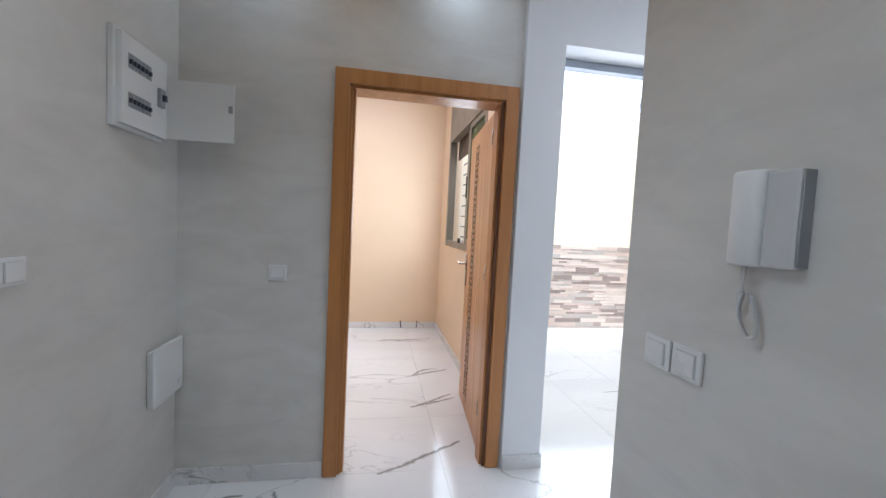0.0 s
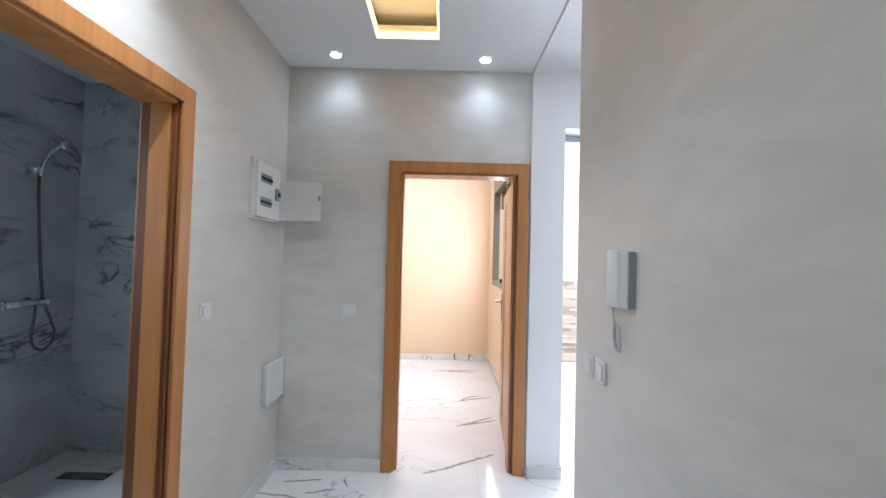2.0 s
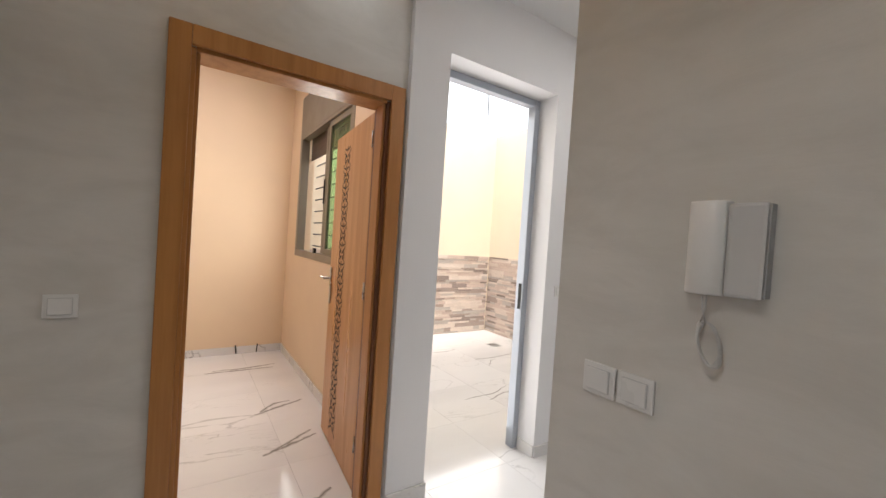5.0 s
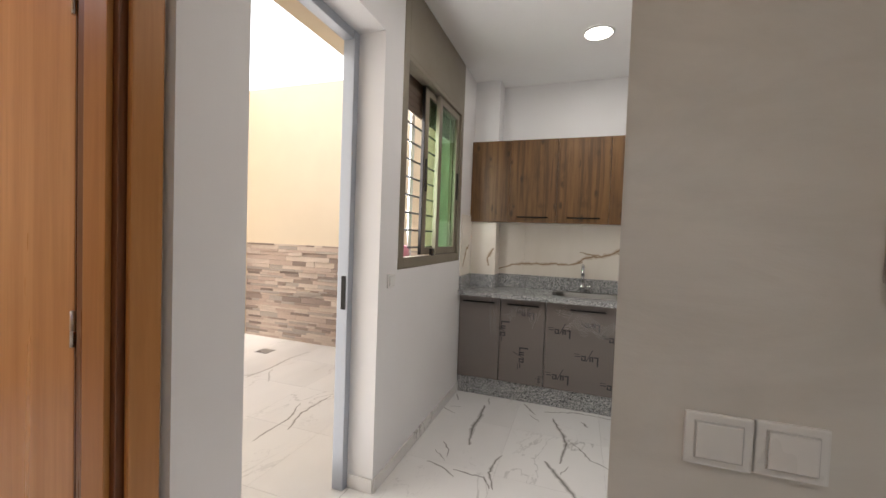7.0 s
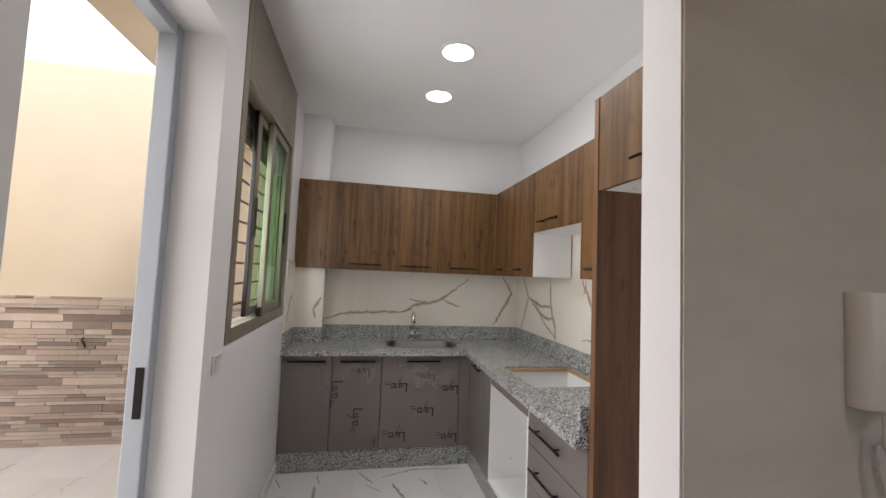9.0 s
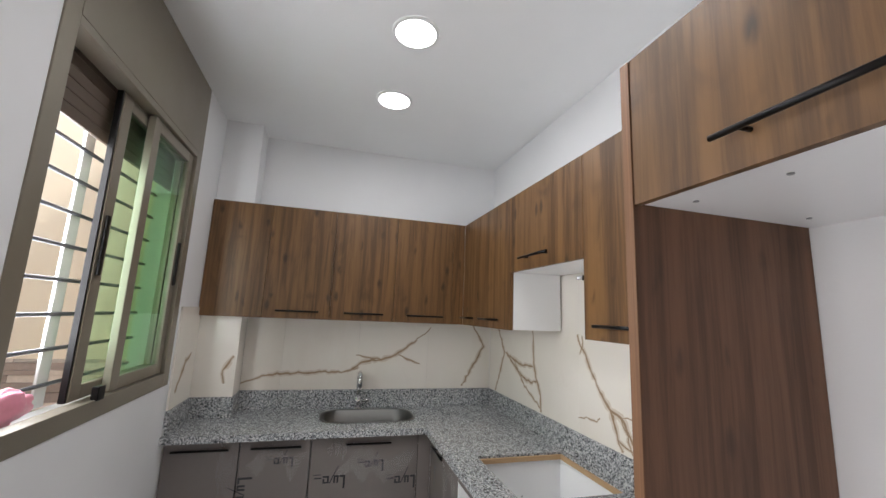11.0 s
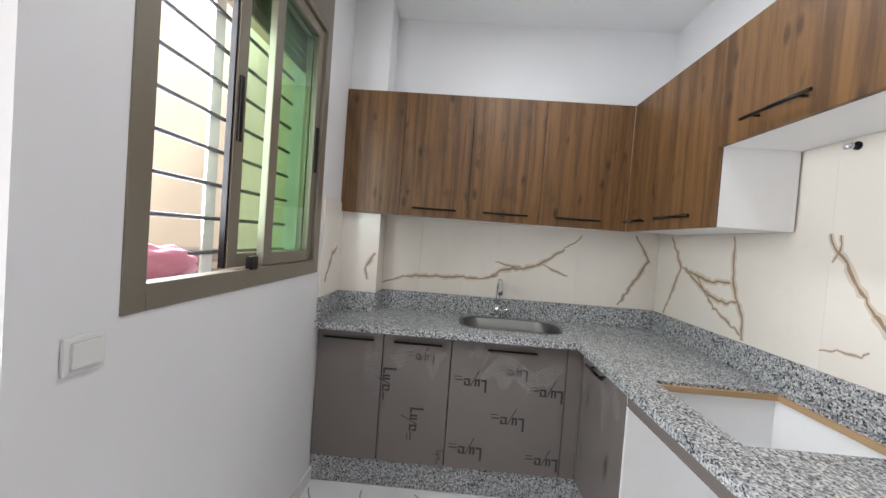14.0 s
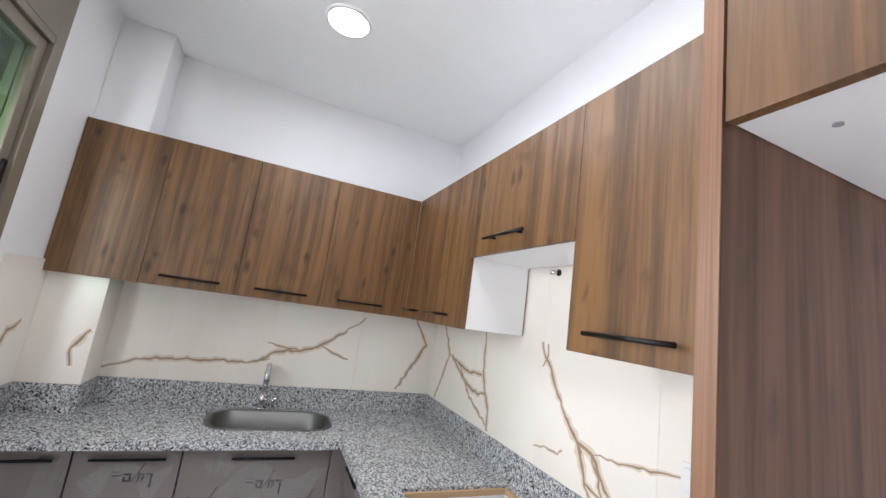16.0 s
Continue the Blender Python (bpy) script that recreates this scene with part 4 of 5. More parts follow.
for x, y, z in ((2.9835, 0.62, 0.70), (2.9835, 0.80, 0.70), (2.9835, 0.62, 0.30), (2.9835, 0.80, 0.30)):
    bm = bmesh.new()
    rod(bm, (x, y, z), (x - 0.002, y, z), 0.004, 8)
    part("screw_cap", bm, GREYPLASTIC, oven)

drawers = thing("drawer_cabinet", (2.11, 0.66, 0.15), "taupe three-drawer cabinet with black bar handles", "drawer cabinet")
part("body", box(1.845, 0.40, 0.151, 2.384, SIDE - 0.021, 0.862), MELAMINE, drawers)
for z0, z1, zh in ((0.665, 0.858, 0.762), (0.472, 0.661, 0.567), (0.153, 0.468, 0.373)):
    front = part("drawer_front", box(1.843, SIDE - 0.019, z0, 2.384, SIDE, z1, 0.0015), TAUPE, drawers)
    pull("handle", 2.015, 2.31, zh, SIDE, "y", front)

plinth = thing("granite_plinth", (3.56, 1.2, 0.0), "speckled grey granite plinth under the base cabinets", "plinth")
part("board", box(3.552, 0.93, 0.001, 3.60, 2.384, 0.1495, 0.002), GRANITE, plinth)
part("board", box(1.842, 0.89, 0.001, 3.5515, 0.936, 0.1495, 0.002), GRANITE, plinth)

# worktop: one L-shaped slab with a sink hole and a hob hole
SINK = (3.63, 1.035, 3.94, 1.60)
HOB = (2.50, 0.402, 2.975, 0.868)
bm = plate([(1.842, 0.362), (4.028, 0.362), (4.028, 2.153), (3.828, 2.153), (3.828, 2.383), (3.468, 2.383), (3.468, 1.005), (1.842, 1.005)],
           [rounded(*SINK, 0.11), [(HOB[0], HOB[1]), (HOB[2], HOB[1]), (HOB[2], HOB[3]), (HOB[0], HOB[3])]], lambda u, v, w: (u, v, w), 0.8635, 0.90)
worktop = thing("worktop", (3.4, 0.8, 0.8635), "polished speckled grey granite L-shaped worktop with hob cutout", "worktop")
part("slab", bm, GRANITE, worktop)
for p in ((1.862, 0.3615, 0.9005, 4.0095, 0.381, 1.021), (4.010, 0.3615, 0.9005, 4.029, 2.1535, 1.021), (3.8105, 2.134, 0.9005, 4.0095, 2.154, 1.021),
          (3.810, 2.1545, 0.9005, 3.829, 2.364, 1.021), (3.49, 2.3645, 0.9005, 3.829, 2.384, 1.021), (1.843, 0.3615, 0.9005, 1.8615, 0.985, 1.021)):
    part("upstand", box(*p, 0.002), GRANITE, worktop)
for p in ((HOB[0], HOB[1] - 0.001, HOB[2], HOB[1] + 0.012), (HOB[2] - 0.012, HOB[1] + 0.012, HOB[2] + 0.001, HOB[3]), (HOB[0] - 0.001, HOB[1] + 0.012, HOB[0] + 0.012, HOB[3])):
    part("raw_edge", box(p[0], p[1], 0.866, p[2], p[3], 0.888, 0.001), CHIP, worktop, "raw chipboard batten round the cutout")

sink = thing("sink", (3.785, 1.32, 0.80), "stainless steel oval sink set in the granite", "sink")
rows = []
bm = bmesh.new()
for grow, h, r in ((0.020, 0.9008, 0.125), (0.018, 0.9035, 0.122), (0.004, 0.9035, 0.112), (-0.006, 0.898, 0.105), (-0.014, 0.80, 0.10), (-0.035, 0.765, 0.085), (-0.10, 0.758, 0.04)):
    rows.append([bm.verts.new((u, v, h)) for u, v in rounded(SINK[0] - grow, SINK[1] - grow, SINK[2] + grow, SINK[3] + grow, r)])
for a, b in zip(rows, rows[1:]):
    for k in range(len(a)):
        bm.faces.new((a[k], a[(k + 1) % len(a)], b[(k + 1) % len(a)], b[k])).smooth = True
bm.faces.new(rows[-1][::-1])
part("bowl", bm, SINKSTEEL, sink)
bm = bmesh.new()
rod(bm, (3.785, 1.32, 0.7585), (3.785, 1.32, 0.762), 0.035, 20)
part("waste", bm, CHROME, sink)
tap = thing("tap", (3.984, 1.375, 0.90), "chrome gooseneck kitchen tap behind the sink", "tap")
bm = bmesh.new()
rod(bm, (3.984, 1.375, 0.9005), (3.984, 1.375, 0.912), 0.027, 18)
rod(bm, (3.984, 1.375, 0.912), (3.984, 1.375, 0.985), 0.022, 18)
part("body", bm, CHROME, tap)
neck = [(3.984, 1.375, 0.96), (3.984, 1.375, 1.03), (3.984, 1.375, 1.09)]
neck += [(3.984 - 0.052 + 0.052 * math.cos(a), 1.375, 1.09 + 0.055 * math.sin(a)) for a in [math.pi * k / 9 for k in range(1, 10)]]
neck += [(3.880, 1.375, 1.06)]
part("spout", tube(bmesh.new(), neck, 0.0145, 12), CHROME, tap)
bm = bmesh.new()
rod(bm, (3.984, 1.36, 0.945), (3.954, 1.30, 0.965), 0.007, 10)
rod(bm, (3.984, 1.375, 0.94), (3.984, 1.352, 0.942), 0.014, 14)
part("lever", bm, CHROME, tap)

# ---- wall units
UPX, UPY, UZ0, UZ1 = 3.78, 0.69, 1.505, 2.235


def upper_back(y0, y1, hand, label):
    unit = thing("wall_cabinet", (3.9, (y0 + y1) / 2, UZ0), label, "wall cabinet", "wall cabinets")
    x1 = 3.829 if y0 > 2.0 else 4.02
    part("body", box(UPX + 0.019, y0 + 0.001, UZ0 + 0.003, x1, y1 - 0.001, UZ1 - 0.001), MELAMINE, unit)
    door = part("door", box(UPX, y0 + 0.001, UZ0, UPX + 0.018, y1 - 0.001, UZ1, 0.001), WALNUT, unit)
    # The same added dark sheet shades the gaps between wall cabinet doors.
    part("lipping", box(UPX + 0.0182, y0, UZ0 + 0.002, UPX + 0.0188, y1, UZ1 - 0.002), GAPSHADE, unit, "dark sheet added behind the door to shade its gaps")
    if hand:
        pull("handle", hand[0], hand[1], 1.553, UPX, "x", door, 0.018)


def upper_side(x0, x1, z0, hand, label, kind="wall cabinet"):
    unit = thing("wall_cabinet", ((x0 + x1) / 2, 0.5, z0), label, kind, "wall cabinets")
    part("body", box(x0 + 0.001, 0.382, z0 + 0.003, x1 - 0.001, UPY - 0.019, UZ1 - 0.001), MELAMINE, unit)
    door = part("door", box(x0 + 0.001, UPY - 0.018, z0, x1 - 0.001, UPY, UZ1, 0.001), WALNUT, unit)
    # Added dark sheet, for shaded gaps along this run too.
    part("lipping", box(x0, UPY - 0.0188, z0 + 0.002, x1, UPY - 0.0182, UZ1 - 0.002), GAPSHADE, unit, "dark sheet added behind the door to shade its gaps")
    if hand:
        pull("handle", hand[0], hand[1], hand[2], UPY, "y", door)
    return unit


upper_back(2.0285, 2.383, None, "walnut wall cabinet panel without a handle")
upper_back(1.6185, 2.028, (1.687, 1.949), "walnut wall cabinet with black bar handle")
upper_back(1.1965, 1.618, (1.267, 1.527), "walnut wall cabinet with black bar handle")
upper_back(0.777, 1.196, (0.843, 1.104), "walnut wall cabinet with black bar handle")
single("corner_filler", box(UPX, UPY, UZ0, UPX + 0.018, 0.7765, UZ1, 0.0015), WALNUT, "narrow walnut filler strip at the corner", "filler strip")
upper_side(3.4765, 3.778, UZ0, (3.53, 3.74, 1.556), "narrow walnut corner wall cabinet with black handle")
upper_side(3.0025, 3.476, UZ0, (3.114, 3.40, 1.556), "walnut wall cabinet with black bar handle")
upper_side(2.363, 3.002, 1.813, (2.585, 2.855, 1.872), "short walnut wall cabinet above the empty hood space")
upper_side(1.843, 2.3625, UZ0, (2.03, 2.274, 1.556), "tall-door walnut wall cabinet beside the fridge panel")
hood_lamp = thing("hood_bulb", (2.80, 0.382, 1.78), "small bare bulb holder on the hood wall", "bulb holder")
bm = bmesh.new()
rod(bm, (2.80, 0.3715, 1.79), (2.80, 0.378, 1.79), 0.014, 14)
part("holder", bm, BLACK, hood_lamp)
bm = bmesh.new()
rod(bm, (2.80, 0.378, 1.79), (2.812, 0.405, 1.787), 0.008, 12, 0.011)
part("bulb", bm, CHROME, hood_lamp)

top_unit = thing("fridge_housing", (1.83, 0.65, 0.0), "walnut housing with side panel over an empty fridge space", "wall cabinet", "wall cabinets")
part("side_panel", box(1.812, 0.362, 0.001, 1.841, 0.945, UZ1 - 0.012, 0.0015), PANELWOOD, top_unit, "tall red-brown walnut side panel")
part("edge_band", box(1.8125, 0.9455, 0.002, 1.8405, 0.9475, UZ1 - 0.013, 0.0006), PANELEDGE, top_unit, "paler brown front edge band")
part("body", box(1.062, 0.362, 1.853, 1.8105, 0.925, 2.22), MELAMINE, top_unit)
door = part("door", box(1.0625, 0.926, 1.849, 1.8105, 0.945, 2.223, 0.0015), WALNUT, top_unit)
pull("handle", 1.29, 1.59, 1.913, 0.945, "y", door)
for x in (1.30, 1.55, 1.74):
    for y in (0.48, 0.84):
        bm = bmesh.new()
        rod(bm, (x, y, 1.8535), (x, y, 1.8505), 0.006, 8)
        part("screw_cap", bm, GREYPLASTIC, top_unit)

# ---------------------------------------------------------------- splashback tiles with their large veins
def ribbon(bm, axis, face, out, pts, width, seed):
    """A wavering tapered vein through a few points (u, z) laid on a wall face."""
    rng = random.Random(seed)
    dense = []
    for (a, b), (c, d) in zip(pts, pts[1:]):
        steps = max(2, int(math.hypot(c - a, d - b) / 0.022))
        for k in range(steps):
            f = k / steps
            dense.append((a + (c - a) * f + rng.gauss(0, 0.0035), b + (d - b) * f + rng.gauss(0, 0.0035)))
    dense.append(pts[-1])
    prev = None
    for k, (u, z) in enumerate(dense):
        q = dense[min(k + 1, len(dense) - 1)]
        p = dense[max(k - 1, 0)]
        du, dz = q[0] - p[0], q[1] - p[1]
        ln = math.hypot(du, dz) or 1
        f = k / (len(dense) - 1)
        w = width * (0.35 + 0.65 * math.sin(math.pi * (0.12 + 0.8 * f))) * rng.uniform(0.55, 1.2) / 2
        pair = []
        for s in (-1, 1):
            uu, zz = u - s * dz / ln * w, z + s * du / ln * w
            d = face + out * 0.0006
            pair.append(bm.verts.new({"x": (d, uu, zz), "y": (uu, d, zz), "z": (uu, zz, d)}[axis]))
        if prev:
            bm.faces.new((prev[0], prev[1], pair[1], pair[0]))
        prev = pair


def vein(*given):
    bm = bmesh.new()
    axis, face, out, pts, width, seed = given
    face += out * 0.00004 * (seed % 20)
    ribbon(bm, axis, face, out, pts, width * 0.85, seed)
    whole = part("vein", bm, VEIN, splash, "brown marble vein")
    bm = bmesh.new()
    ribbon(bm, axis, face - out * 0.0003, out, pts, width * 2.5, seed)
    part("halo", bm, VEINPALE, whole, "paler edge of the vein")


splash = thing("splashback", (4.0, 1.2, 1.02), "cream marble tile splashback with brown veins", "splashback")
for y0, y1 in ((0.372, 0.88), (0.8804, 1.39), (1.3904, 1.90), (1.9004, 2.1535)):
    part("tile", box(4.0195, y0, 1.0215, 4.0295, y1, 1.5435, 0.0008), SPLASH, splash)
for x0, x1 in ((1.842, 2.32), (2.3204, 2.86), (2.8604, 3.40), (3.4004, 4.019)):
    part("tile", box(x0, 0.361, 1.0215, x1, 0.371, 1.82, 0.0008), SPLASH, splash)
part("tile", box(3.8195, 2.1535, 1.0215, 3.8295, 2.374, 1.504, 0.0008), SPLASH, splash)
part("tile", box(3.82, 2.1435, 1.0215, 4.019, 2.1535, 1.504, 0.0008), SPLASH, splash)
part("tile", box(3.495, 2.3745, 1.0215, 3.8295, 2.3845, 1.555, 0.0008), SPLASH, splash)
for k, (w, pts) in enumerate((
        (0.013, [(2.14, 1.07), (1.97, 1.125), (1.72, 1.135), (1.50, 1.14), (1.38, 1.17)]),
        (0.017, [(1.46, 1.14), (1.36, 1.21), (1.22, 1.225), (1.12, 1.26), (0.965, 1.374)]),
        (0.011, [(1.40, 1.26), (1.28, 1.235), (1.15, 1.24)]),
        (0.009, [(1.10, 1.26), (1.0, 1.22), (0.93, 1.20)]),
        (0.008, [(0.97, 1.38), (0.90, 1.42), (0.86, 1.47)]),
        (0.016, [(0.52, 1.50), (0.46, 1.41), (0.43, 1.335), (0.49, 1.22), (0.60, 1.04)]))):
    vein("x", 4.0195, -1, pts, w, k)
for k, (w, pts) in enumerate((
        (0.017, [(3.86, 1.50), (3.80, 1.40), (3.745, 1.324), (3.82, 1.16), (3.90, 1.03)]),
        (0.017, [(3.745, 1.325), (3.60, 1.29), (3.47, 1.265), (3.33, 1.275)]),
        (0.018, [(3.70, 1.31), (3.50, 1.21), (3.36, 1.17), (3.27, 1.20)]),
        (0.018, [(3.33, 1.50), (3.32, 1.30), (3.29, 1.22), (3.24, 1.12), (3.23, 1.03)]),
        (0.012, [(3.60, 1.29), (3.44, 1.14), (3.30, 1.08), (3.24, 1.05)]),
        (0.016, [(2.87, 1.495), (2.80, 1.40), (2.74, 1.31), (2.69, 1.237)]),
        (0.020, [(2.70, 1.25), (2.63, 1.185), (2.595, 1.12), (2.58, 1.06), (2.555, 1.03)]),
        (0.009, [(2.83, 1.50), (2.815, 1.46), (2.85, 1.40)]),
        (0.018, [(2.63, 1.185), (2.565, 1.165), (2.507, 1.10), (2.459, 1.031)]),
        (0.011, [(2.565, 1.167), (2.53, 1.10), (2.50, 1.035)]),
        (0.010, [(2.585, 1.07), (2.53, 1.05), (2.454, 1.038)]),
        (0.013, [(2.465, 1.035), (2.42, 1.075), (2.36, 1.082)]),
        (0.008, [(2.55, 1.166), (2.45, 1.18), (2.38, 1.195), (2.25, 1.22)]),
        (0.006, [(2.87, 1.094), (2.80, 1.112), (2.725, 1.109), (2.70, 1.13)]),
        (0.007, [(2.38, 1.08), (2.31, 1.10), (2.246, 1.122)]))):
    vein("y", 0.3714, 1, pts, w, 20 + k)
vein("y", 2.3745, -1, [(3.56, 1.10), (3.66, 1.25), (3.74, 1.29)], 0.02, 50)
vein("x", 3.8195, -1, [(2.16, 1.26), (2.22, 1.16), (2.20, 1.10)], 0.014, 51)

# ---------------------------------------------------------------- courtyard things
sheet = thing("plastic_bag", (2.46, 2.565, 1.185), "crumpled pink plastic bag on the outer sill", "plastic bag")
bm = bmesh.new()
bmesh.ops.create_icosphere(bm, subdivisions=4, radius=1.0)
for v in bm.verts:
    k = 1 + 0.22 * noise.noise(v.co * 2.1) + 0.10 * noise.noise(v.co * 6.3)
    v.co = Vector((2.50 + 0.20 * v.co.x * k, 2.512 + 0.034 * v.co.y * k, 1.186 + max(0.0, 0.055 + 0.062 * v.co.z * k)))
for f in bm.faces:
    f.smooth = True
part("bag", bm, PINK, sheet)
grate = thing("yard_drain", (3.72, 4.68, 0), "small grey floor drain in the courtyard", "drain")
part("frame", box(3.645, 4.60, 0.0008, 3.795, 4.76, 0.003), GREYPLASTIC, grate)
for k in range(5):
    part("bar", box(3.66 + 0.026 * k, 4.615, 0.003, 3.672 + 0.026 * k, 4.745, 0.005), STEEL, grate)
wires = thing("roof_cable", (4.02, 5.55, 3.13), "thin black cables tied together above the wall", "cable")
for dx in (-0.10, 0.02, 0.06):
    part("strand", tube(bmesh.new(), [(4.02 + dx, 5.55, 3.13), (4.02 + 0.4 * dx, 5.55, 3.55), (4.02 + 0.05 * dx, 5.55, 3.98)], 0.006, 6), BLACK, wires)
yard_tap = thing("yard_outlet", (4.19, 4.03, 0.80), "small dark cable outlet on the stone cladding", "outlet")
bm = bmesh.new()
tube(bm, [(4.185, 4.03, 0.78), (4.17, 4.02, 0.80), (4.165, 4.035, 0.83), (4.17, 4.05, 0.84), (4.165, 4.03, 0.86)], 0.006, 6)
part("stub", bm, BLACK, yard_tap)

# ---------------------------------------------------------------- floor tiles
floor = setting("floor", box(-2.45, -2.35, -0.10, 4.35, 5.63, -0.003), GROUT, "white polished marble tile floor with grey veins", "floor")
TILE = 0.60
tile_mesh = mesh("tile", box(-TILE / 2 + 0.0008, -TILE / 2 + 0.0008, -0.009, TILE / 2 - 0.0008, TILE / 2 - 0.0008, 0.0), FLOOR)
ix = 0
for i in range(-5, 8):
    for j in range(-4, 10):
        cx, cy = 0.06 + TILE * i + TILE / 2, 0.02 + TILE * j + TILE / 2
        if not (-2.45 < cx < 4.35 and -2.35 < cy < 5.6):
            continue
        if cx > 1.36 and cy < 0.2:
            continue
        ob = new("tile", tile_mesh)
        ob.parent = floor
        ob.matrix_basis = pose(cx, cy, 0.0, 0, 0, 180 * ((i + j) % 2))

# the bold veins that run on from tile to tile
FLOOR_VEINS = (
    (0.009, [(3.48, 2.36), (3.36, 2.31)]),
    (0.006, [(3.22, 2.33), (3.25, 2.25)]),
    (0.006, [(3.18, 2.38), (3.12, 2.26)]),
    (0.022, [(3.35, 2.08), (3.11, 2.07), (2.98, 2.08), (2.72, 2.04)]),
    (0.008, [(3.5, 2.08), (3.38, 2.05)]),
    (0.01, [(3.51, 1.79), (3.35, 1.68)]),
    (0.006, [(3.34, 1.73), (3.24, 1.64)]),
    (0.009, [(3.42, 1.62), (3.51, 1.38), (3.49, 1.01)]),
    (0.018, [(3.33, 1.55), (3.11, 1.47), (2.99, 1.44), (2.73, 1.47)]),
    (0.007, [(3.04, 1.43), (2.96, 1.36), (2.84, 1.29), (2.8, 1.21), (2.73, 1.16)]),
    (0.012, [(3.36, 1.34), (3.29, 1.3)]),
    (0.006, [(2.7, 2.21), (2.61, 2.14), (2.53, 2.13)]),
    (0.006, [(2.58, 2.22), (2.49, 2.13)]),
    (0.009, [(2.45, 2.23), (2.42, 2.12), (2.36, 2.03)]),
    (0.011, [(2.68, 1.82), (2.56, 1.85), (2.47, 1.85), (2.33, 1.8)]),
    (0.009, [(2.42, 2.05), (2.42, 1.87), (2.33, 1.82)]),
    (0.019, [(2.72, 1.56), (2.55, 1.45), (2.44, 1.38), (2.37, 1.33)]),
    (0.012, [(2.71, 1.2), (2.59, 1.15), (2.45, 1.11)]),
    (0.006, [(2.72, 1.42), (2.61, 1.46)]),
    (0.01, [(3.02, 4.24), (3.32, 4.23), (3.63, 4.27), (3.92, 4.23)]),
    (0.01, [(2.21, 3.34), (2.38, 3.35), (2.54, 3.34), (2.79, 3.44)]),
    (0.011, [(2.42, 3.24), (2.65, 3.32), (3.0, 3.31)]),
    (0.007, [(3.04, 3.99), (3.2, 4.14), (3.3, 4.19)]),
    (0.016, [(3.03, 3.25), (3.32, 3.45)]),
    (0.014, [(-0.7, 2.14), (-0.51, 2.12), (-0.38, 2.05)]),
    (0.014, [(-0.6, 2.27), (-0.36, 2.3)]),
    (0.014, [(-0.42, 2.15), (-0.25, 2.2)]),
    (0.014, [(-0.22, 2.31), (-0.18, 2.23)]),
    (0.02, [(0.29, 2.4), (0.45, 2.48), (0.81, 2.69)]),
    (0.02, [(0.54, 3.17), (0.9, 3.31)]),
    (0.02, [(0.57, 3.77), (0.95, 3.92)]),
    (0.02, [(0.29, 4.84), (0.88, 4.83)]),
    (0.018, [(0.58, 3.19), (0.73, 3.28), (0.88, 3.38)]),
    (0.018, [(0.61, 3.8), (0.73, 3.92), (0.86, 3.94)]),
    (0.018, [(0.35, 4.89), (0.61, 4.88), (0.92, 4.93)]),
)
for k, (w, pts) in enumerate(FLOOR_VEINS):
    bm = bmesh.new()
    ribbon(bm, "z", 0.00003 * k, 1, pts, w * 0.7, 70 + k)
    whole = part("vein", bm, FLOORVEIN, floor)
    bm = bmesh.new()
    ribbon(bm, "z", 0.00003 * k - 0.00031, 1, pts, w * 1.9, 70 + k)
    part("halo", bm, FLOORPALE, whole)

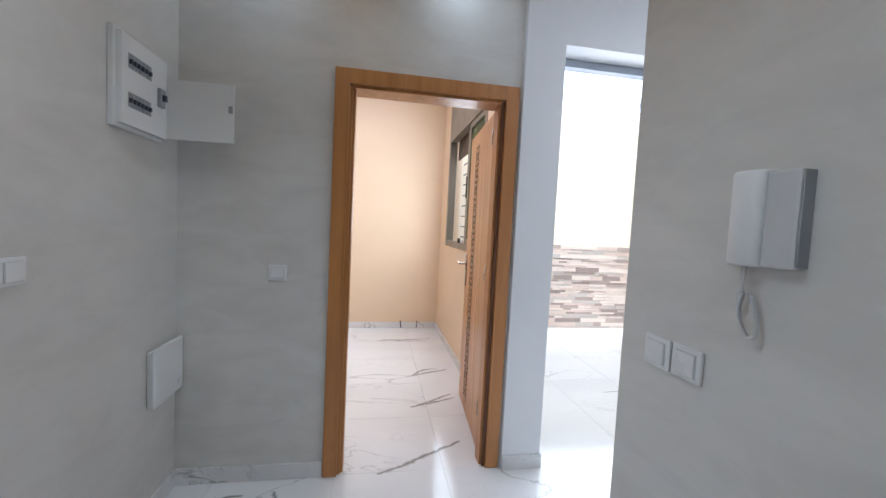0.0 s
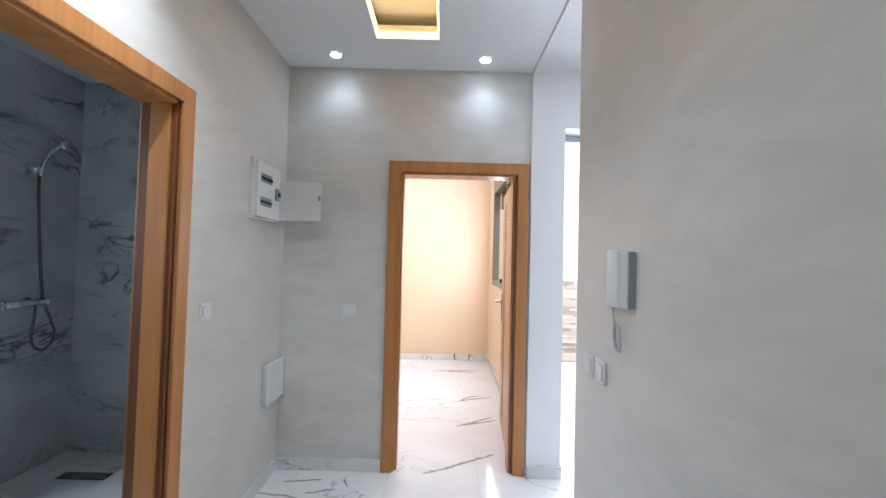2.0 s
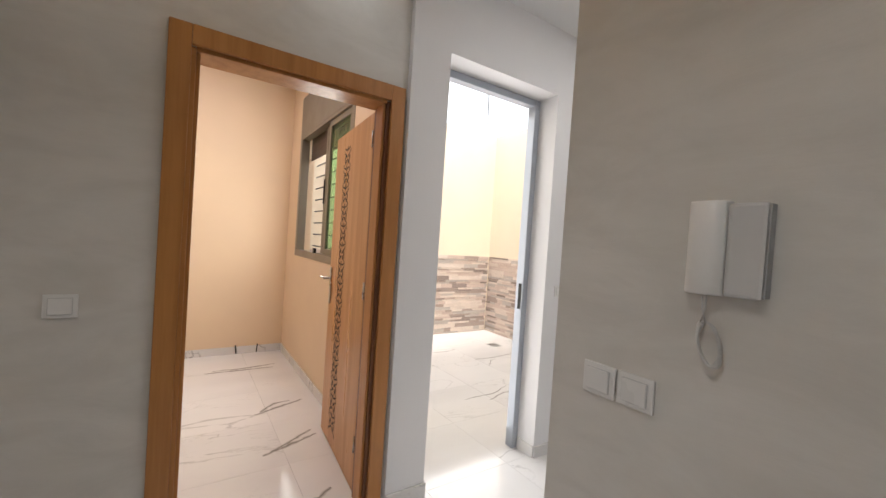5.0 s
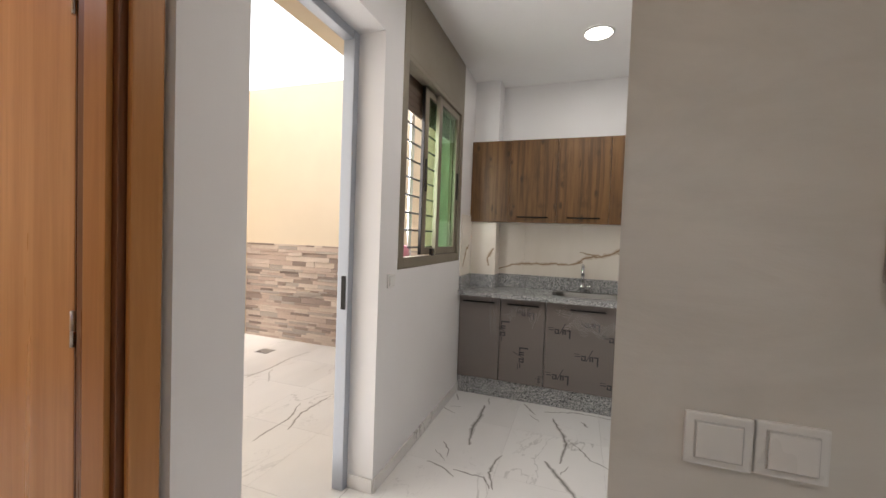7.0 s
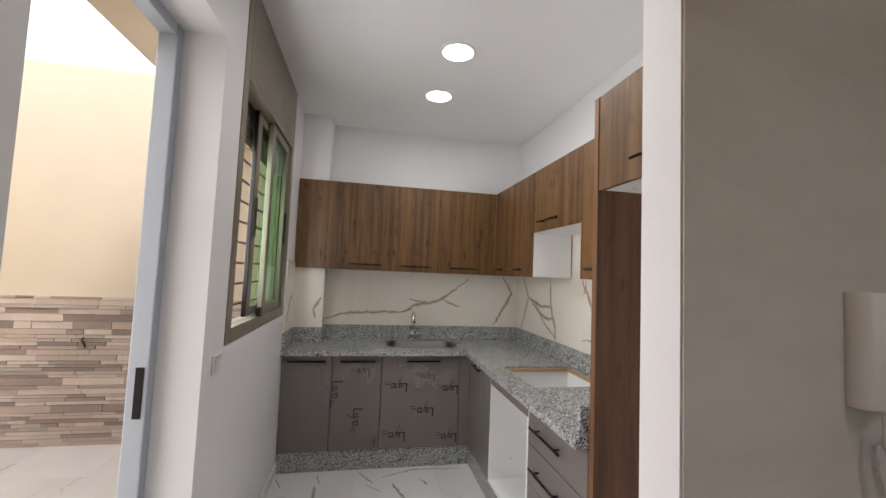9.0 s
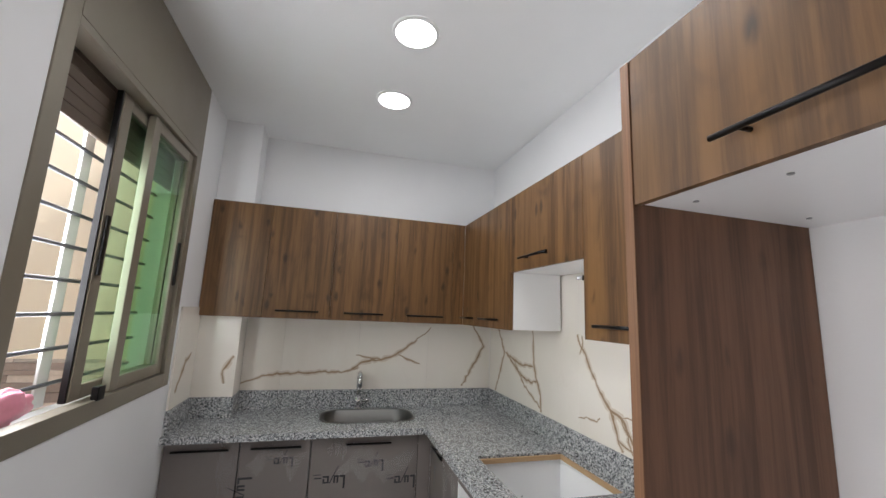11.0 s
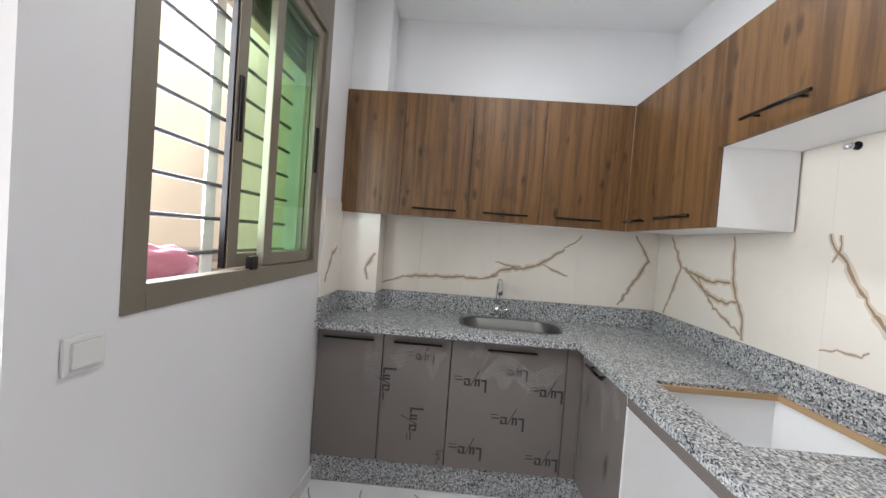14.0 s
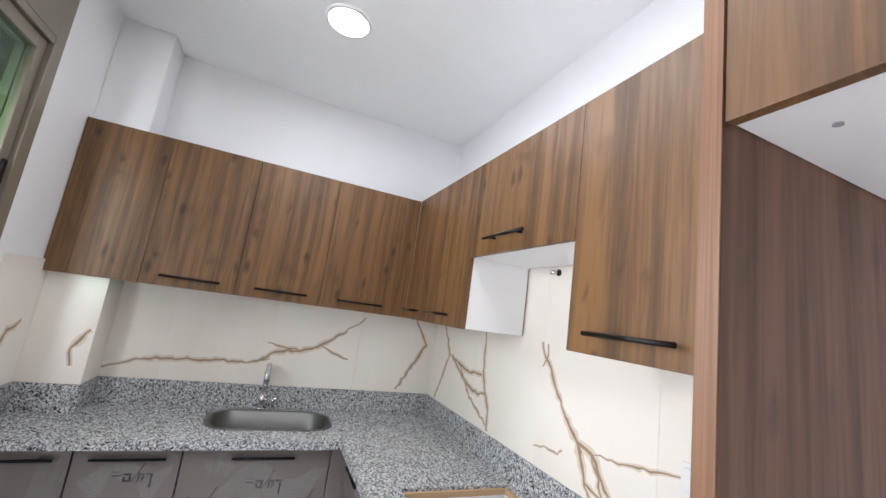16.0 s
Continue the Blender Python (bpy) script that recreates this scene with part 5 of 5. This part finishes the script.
# ---------------------------------------------------------------- courtyard stone cladding
def cladding(name, axis, face, out, u0, u1, near, label):
    """Thin strips of split stone in courses; those inside the stretch near are parts, the rest one joined mesh."""
    rng = random.Random(len(name))
    home = tagged(thing(name, (face, (u0 + u1) / 2, 0) if axis == "x" else ((u0 + u1) / 2, face, 0), label, "cladding"), kind="structure")
    rest = bmesh.new()
    shared = {}
    heights = []
    while sum(heights) < 1.13:
        heights.append(rng.choice((0.022, 0.030, 0.030, 0.045, 0.060)))
    heights.append(1.19 - sum(heights))
    made, z = 0, 0.0
    for course in heights:
        u = u0 - rng.uniform(0, 0.2)
        while u < u1:
            ln = rng.choice((0.12, 0.20, 0.28, 0.28, 0.36, 0.44))
            a, b = max(u, u0), min(u + ln, u1)
            u += ln
            if b - a < 0.02:
                continue
            kind = rng.choices(range(5), (4, 3, 2.6, 2.2, 1.2))[0]
            thick = rng.choice((0.010, 0.014, 0.018))
            if near[0] < a < near[1] and made < 300 and abs(b - a - ln) < 1e-6:
                key = (ln, thick, kind, round(course, 3))
                if key not in shared:
                    shared[key] = mesh("stone_strip", box(0.0005, -ln / 2 + 0.001, 0.001, thick, ln / 2 - 0.001, course - 0.0015, 0.0012), STONE[kind])
                ob = new("stone_strip", shared[key])
                ob.parent = home
                mid = (a + b) / 2
                m = Matrix.Translation((face, mid, z) if axis == "x" else (mid, face, z))
                turn = Matrix.Rotation({("x", 1): 0, ("x", -1): math.pi, ("y", 1): math.pi / 2, ("y", -1): -math.pi / 2}[axis, out], 4, "Z")
                ob.matrix_basis = Matrix.Translation(-home.location) @ m @ turn
                made += 1
            else:
                lo, hi = sorted((face + out * 0.0005, face + out * thick))
                if axis == "x":
                    block(rest, lo, a + 0.001, z + 0.001, hi, b - 0.001, z + course - 0.0015, 0, kind)
                else:
                    block(rest, a + 0.001, lo, z + 0.001, b - 0.001, hi, z + course - 0.0015, 0, kind)
        z += course
    tagged(part("stone_strips", rest, STONE, home), kind="stuff")


cladding("cladding_east", "x", 4.20, -1, 2.57, 5.46, (3.7, 4.95), "brown and cream split-stone strip cladding")
cladding("cladding_north", "y", 5.48, -1, 1.23, 4.18, (3.35, 4.0), "brown and cream split-stone strip cladding")

# ---------------------------------------------------------------- bedroom cable ends
for cx, lean in ((0.604, -0.012), (0.808, 0.006)):
    stub = [(cx, 5.412, 0.004), (cx + 0.3 * lean, 5.404, 0.045), (cx + lean, 5.400, 0.098)]
    single("cable_end", tube(bmesh.new(), stub, 0.0065, 6), BLACK, "short black cable end at the bedroom skirting", "cable", "bedroom cable ends")
